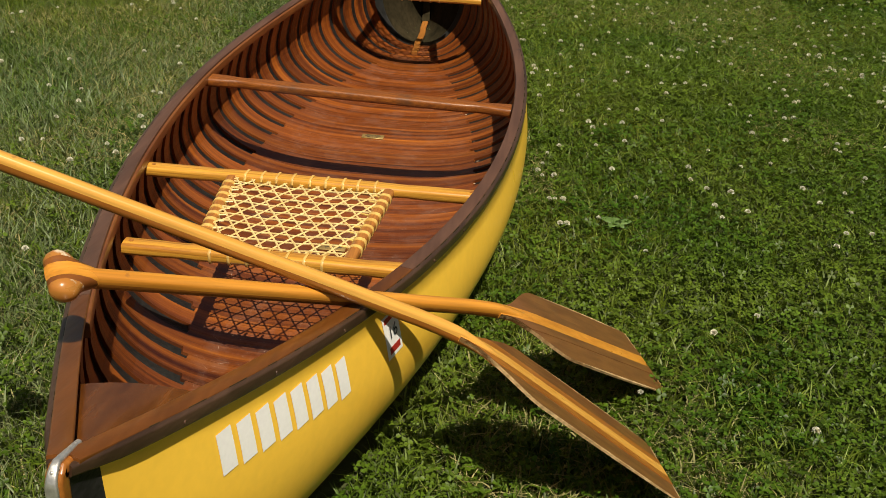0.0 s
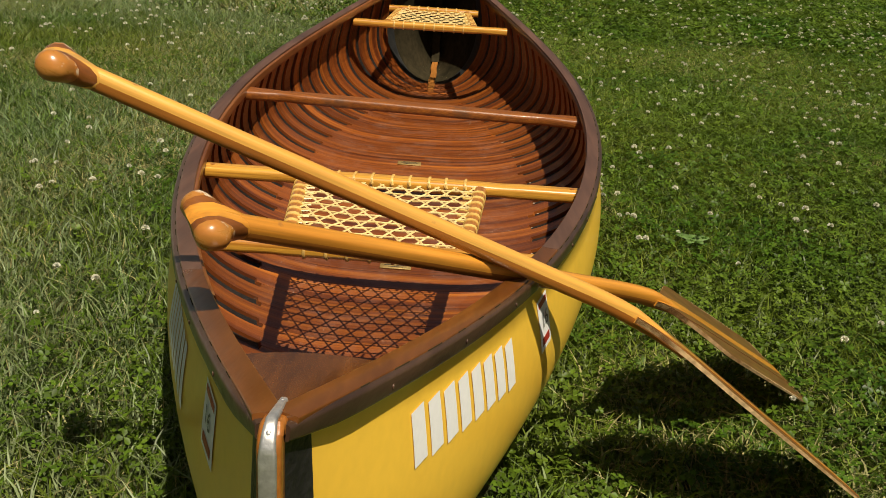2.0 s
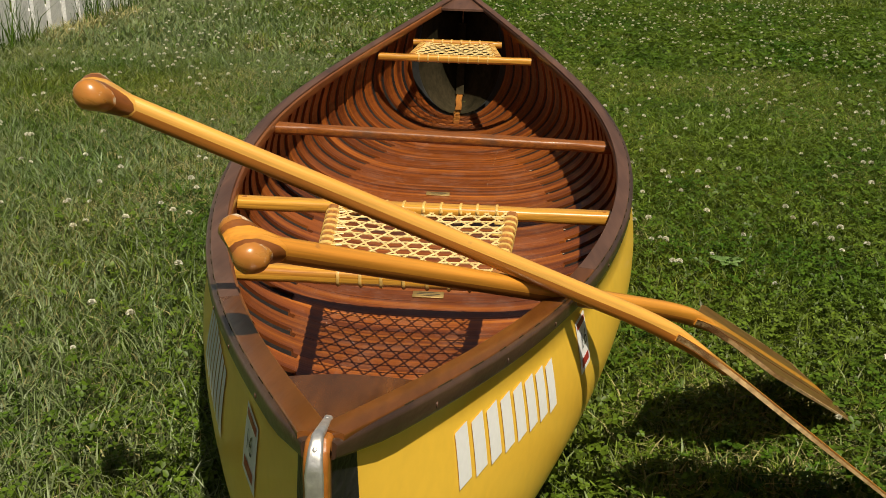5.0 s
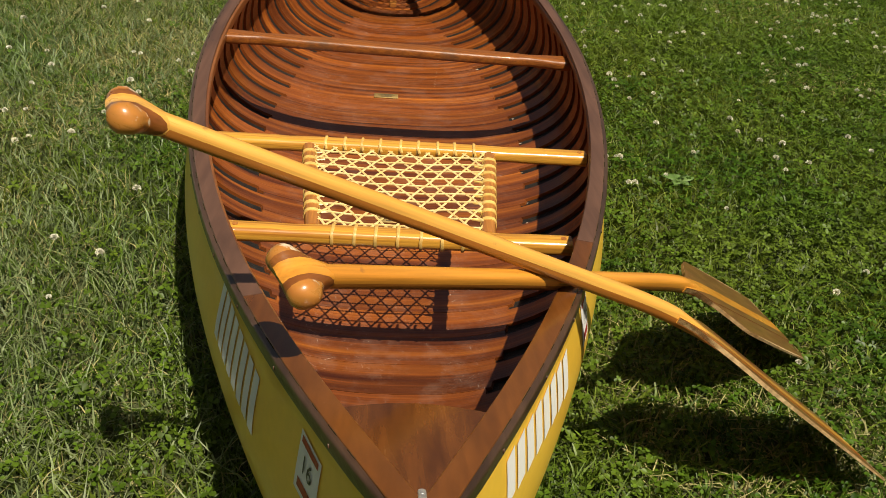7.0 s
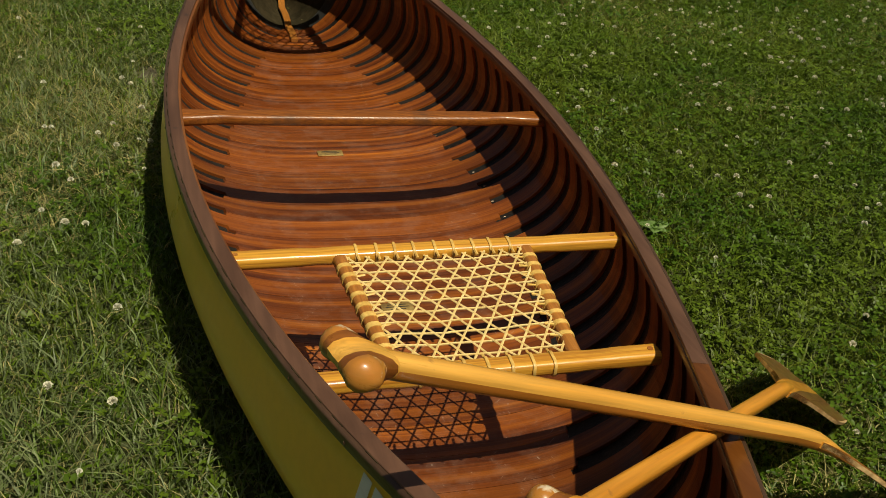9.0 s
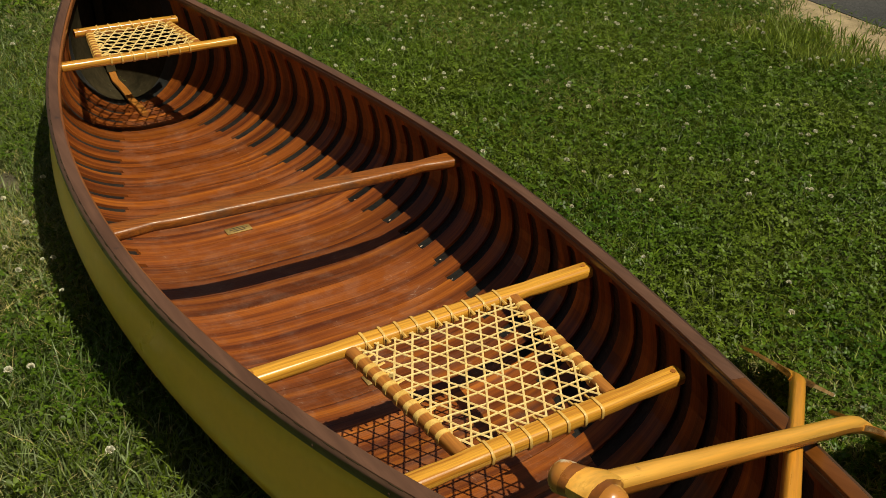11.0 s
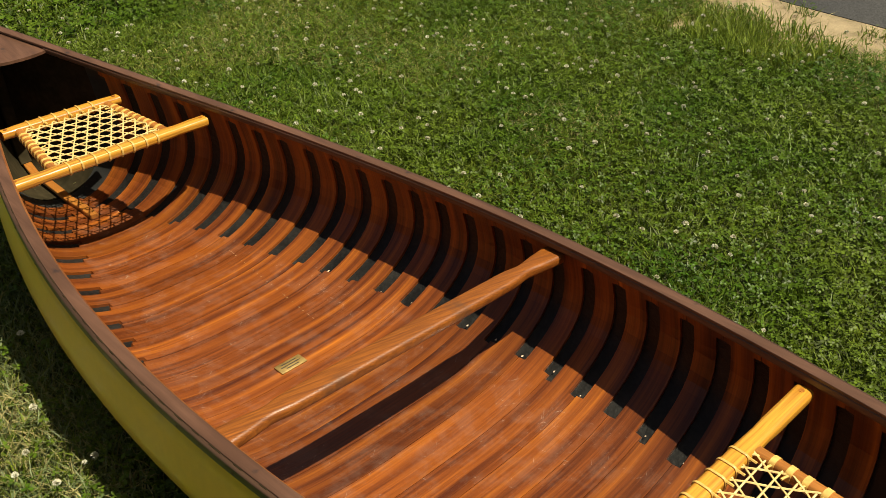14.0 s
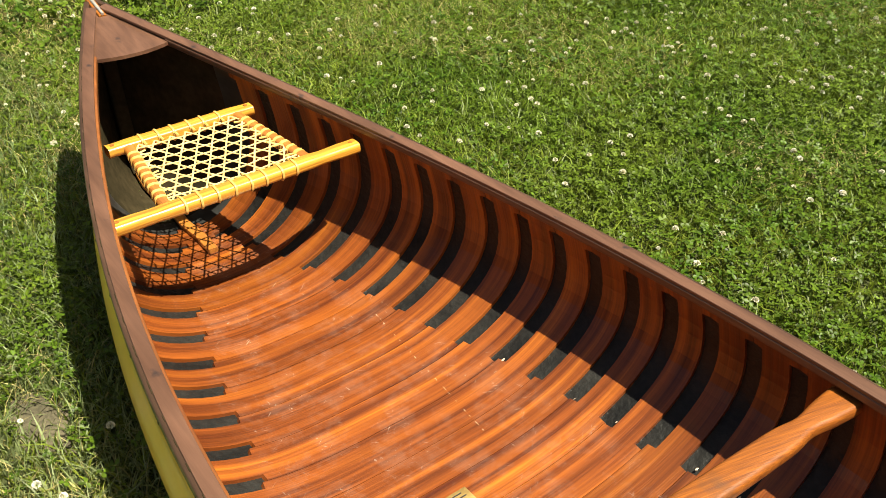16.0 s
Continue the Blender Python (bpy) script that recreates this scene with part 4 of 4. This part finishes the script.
blades("pale_grass", light[light[:, 0] < 0], 0.035, 0.080, 0.008, 0.65, PALE, "paler thin lawn grass on the dry side")
blades("yellowish_grass", light[light[:, 0] >= 0], 0.035, 0.075, 0.007, 0.7, SUNNY, "yellowish thin lawn grass among the clover")
blades("lawn_grass", points(26000, 3.4, 6.0, 4.0, 10.5), 0.035, 0.075, 0.010, 0.7, GRASS, "short green mown lawn grass")
left = points(185000, -2.4, 0.2, -1.75, 5.0)
left = left[rng.uniform(size=len(left)) < np.clip(0.55 - 0.22 * left[:, 0] - 0.6 * lawn_noise(left, 2.5, 8) - 0.45 * fence_side(left), 0.05, 1)]
blades("dry_grass", left, 0.02, 0.058, 0.0027, 0.9, DRY, "dry straw-coloured grass among the green")
thatch = points(165000, -1.7, 3.4, -1.75, 3.4)
blades("dry_grass", thatch[lawn_noise(thatch, 3.2, 31) + 0.25 * yellowing(thatch) - 0.3 * lush_patch(thatch) + 0.30 * np.exp(-((thatch[:, 0] - 1.50) / 0.32) ** 2 - ((thatch[:, 1] - 1.60) / 0.38) ** 2) > 0.60], 0.025, 0.058, 0.0032, 1.2, DRY, "dry cut grass lying in the lawn")
pc = points(125000, -1.7, 3.4, -1.75, 2.7)
clover("clover_patch", pc[rng.uniform(size=len(pc)) < lushness(pc) - 0.5 * yellowing(pc) + 0.4 * lush_patch(pc)], 0.0095, 0.018, 0.050)
pf = points(34000, -2.3, 3.4, 2.7, 6.0)
clover("clover_patch", pf[rng.uniform(size=len(pf)) < lushness(pf)], 0.019, 0.02, 0.06)
# longer uncut grass along the sand
tall = np.stack([rng.uniform(2.25, 2.95, 9000), rng.uniform(0.2, 1.5, 9000)], 1)
tall = tall[clear_of_things(tall) & (lawn_noise(tall, 6.0, 63) + 0.9 * np.exp(-((tall[:, 0] - 2.66) / 0.16) ** 2 - ((tall[:, 1] - 0.72) / 0.32) ** 2) > 0.85)]
blades("tall_grass", tall, 0.045, 0.105, 0.0045, 0.45, SUNNY, "longer uncut grass beside the sandy strip")
straw = np.stack([rng.uniform(2.55, 3.05, 700), rng.uniform(-0.6, 1.6, 700)], 1)
blades("straw", straw, 0.010, 0.030, 0.004, 2.5, DRY, "dry grass clippings scattered on the sand")
# the lawn goes on round about
round_about = points(90000, -9.0, 3.3, -8.0, 10.0)
round_about = round_about[(round_about[:, 0] < -2.42) | (round_about[:, 1] < -1.75) | (round_about[:, 1] > 8.5)]
blades("lawn_grass", round_about, 0.04, 0.08, 0.022, 0.8, GRASS, "short green mown lawn grass")
# thin weeds and straw along the fence
w1 = np.stack([rng.normal(-2.31, 0.035, 1100), rng.uniform(0.5, 7.0, 1100)], 1)
w1 = w1[lawn_noise(w1, 7.0, 51) > 0.5]
blades("fence_weeds", w1, 0.08, 0.26, 0.005, 0.3, CLOVER, "thin uncut weeds against the fence")
w2 = np.stack([rng.normal(-2.24, 0.05, 3500), rng.uniform(0.5, 7.0, 3500)], 1)
w2 = w2[lawn_noise(w2, 2.5, 52) > 0.62]
blades("fence_weeds", w2, 0.03, 0.11, 0.005, 0.9, DRY, "dry straw against the fence")


def flower_heads(p, size):
    """Round white clover heads of many short florets on thin stalks."""
    n, k = len(p), 40
    z = GROUND + rng.uniform(0.062, 0.098, n)
    r = size * rng.uniform(0.65, 1.2, n)
    d = rng.normal(size=(n, k, 3))
    d[:, :, 2] = np.abs(d[:, :, 2]) * 0.9 + 0.12
    d /= np.linalg.norm(d, axis=2, keepdims=True)
    side = np.cross(d, rng.normal(size=(n, k, 3)))
    side /= np.linalg.norm(side, axis=2, keepdims=True)
    c = np.concatenate([p, z[:, None]], 1)[:, None, :]
    R = r[:, None, None]
    v = np.stack([c + d * R * 0.25, c + d * R + side * R * 0.52, c + d * R - side * R * 0.52], 2)
    t = np.arange(n * k * 3).reshape(-1, 3)
    stuff("clover_flowers", v.reshape(-1, 3), t, FLOWER, "round white clover flower heads in the lawn", "flower")
    w = 0.0007
    s = np.empty((n, 3, 3))
    s[:, 0] = np.concatenate([p, np.full((n, 1), GROUND)], 1) + (w, 0, 0)
    s[:, 1] = s[:, 0] - (2 * w, 0, 0)
    s[:, 2] = c[:, 0]
    stuff("clover_stalks", s.reshape(-1, 3), np.arange(n * 3).reshape(-1, 3), GRASS, "thin green clover stalks", "flower")


fl = points(4300, -2.3, 2.8, -1.7, 6.5, 0.11)
fl = fl[rng.uniform(size=len(fl)) < np.clip(lawn_noise(fl, 2.2, 77) * 0.9 - 0.15 + 0.08 * fl[:, 0] + 0.15 * np.clip(fl[:, 1], -1, 2), 0.05, 0.95)]
flower_heads(fl, 0.0074)


def broad_leaf(name, x, y, size, turn, material, label, z=0.035):
    verts, faces = [], []
    for i in range(9):
        q = i / 8
        w = size * 0.36 * math.sin(math.pi * min(q * 0.93 + 0.05, 1)) ** 0.8
        for s in (-1, 0, 1):
            verts.append((size * q, s * w, 0.12 * size * (abs(s) * 0.6 + math.sin(math.pi * q) * 0.7)))
    for i in range(8):
        for j in range(2):
            a = i * 3 + j
            faces.append((a, a + 1, a + 4, a + 3))
    ob = mesh_object(name, verts, faces, [material])
    md = ob.modifiers.new("thickness", "SOLIDIFY")
    md.thickness = 0.0006
    ob.matrix_world = pose(x, y, GROUND + z, 0, -8, turn)
    return tagged(ob, label, "leaf") if label else ob


weed = tagged(new("plantain"), "low broad-leaved green weed among the clover", "weed")
weed.location = (0.70, -0.13, GROUND)
for a, size in ((20, 0.042), (95, 0.034), (160, 0.046), (235, 0.038), (300, 0.030)):
    leaf = broad_leaf("leaf", 0.70, -0.13, size, a, LEAF, "")
    leaf.parent = weed
    leaf.matrix_parent_inverse = Matrix.Translation((-0.70, 0.13, -GROUND))
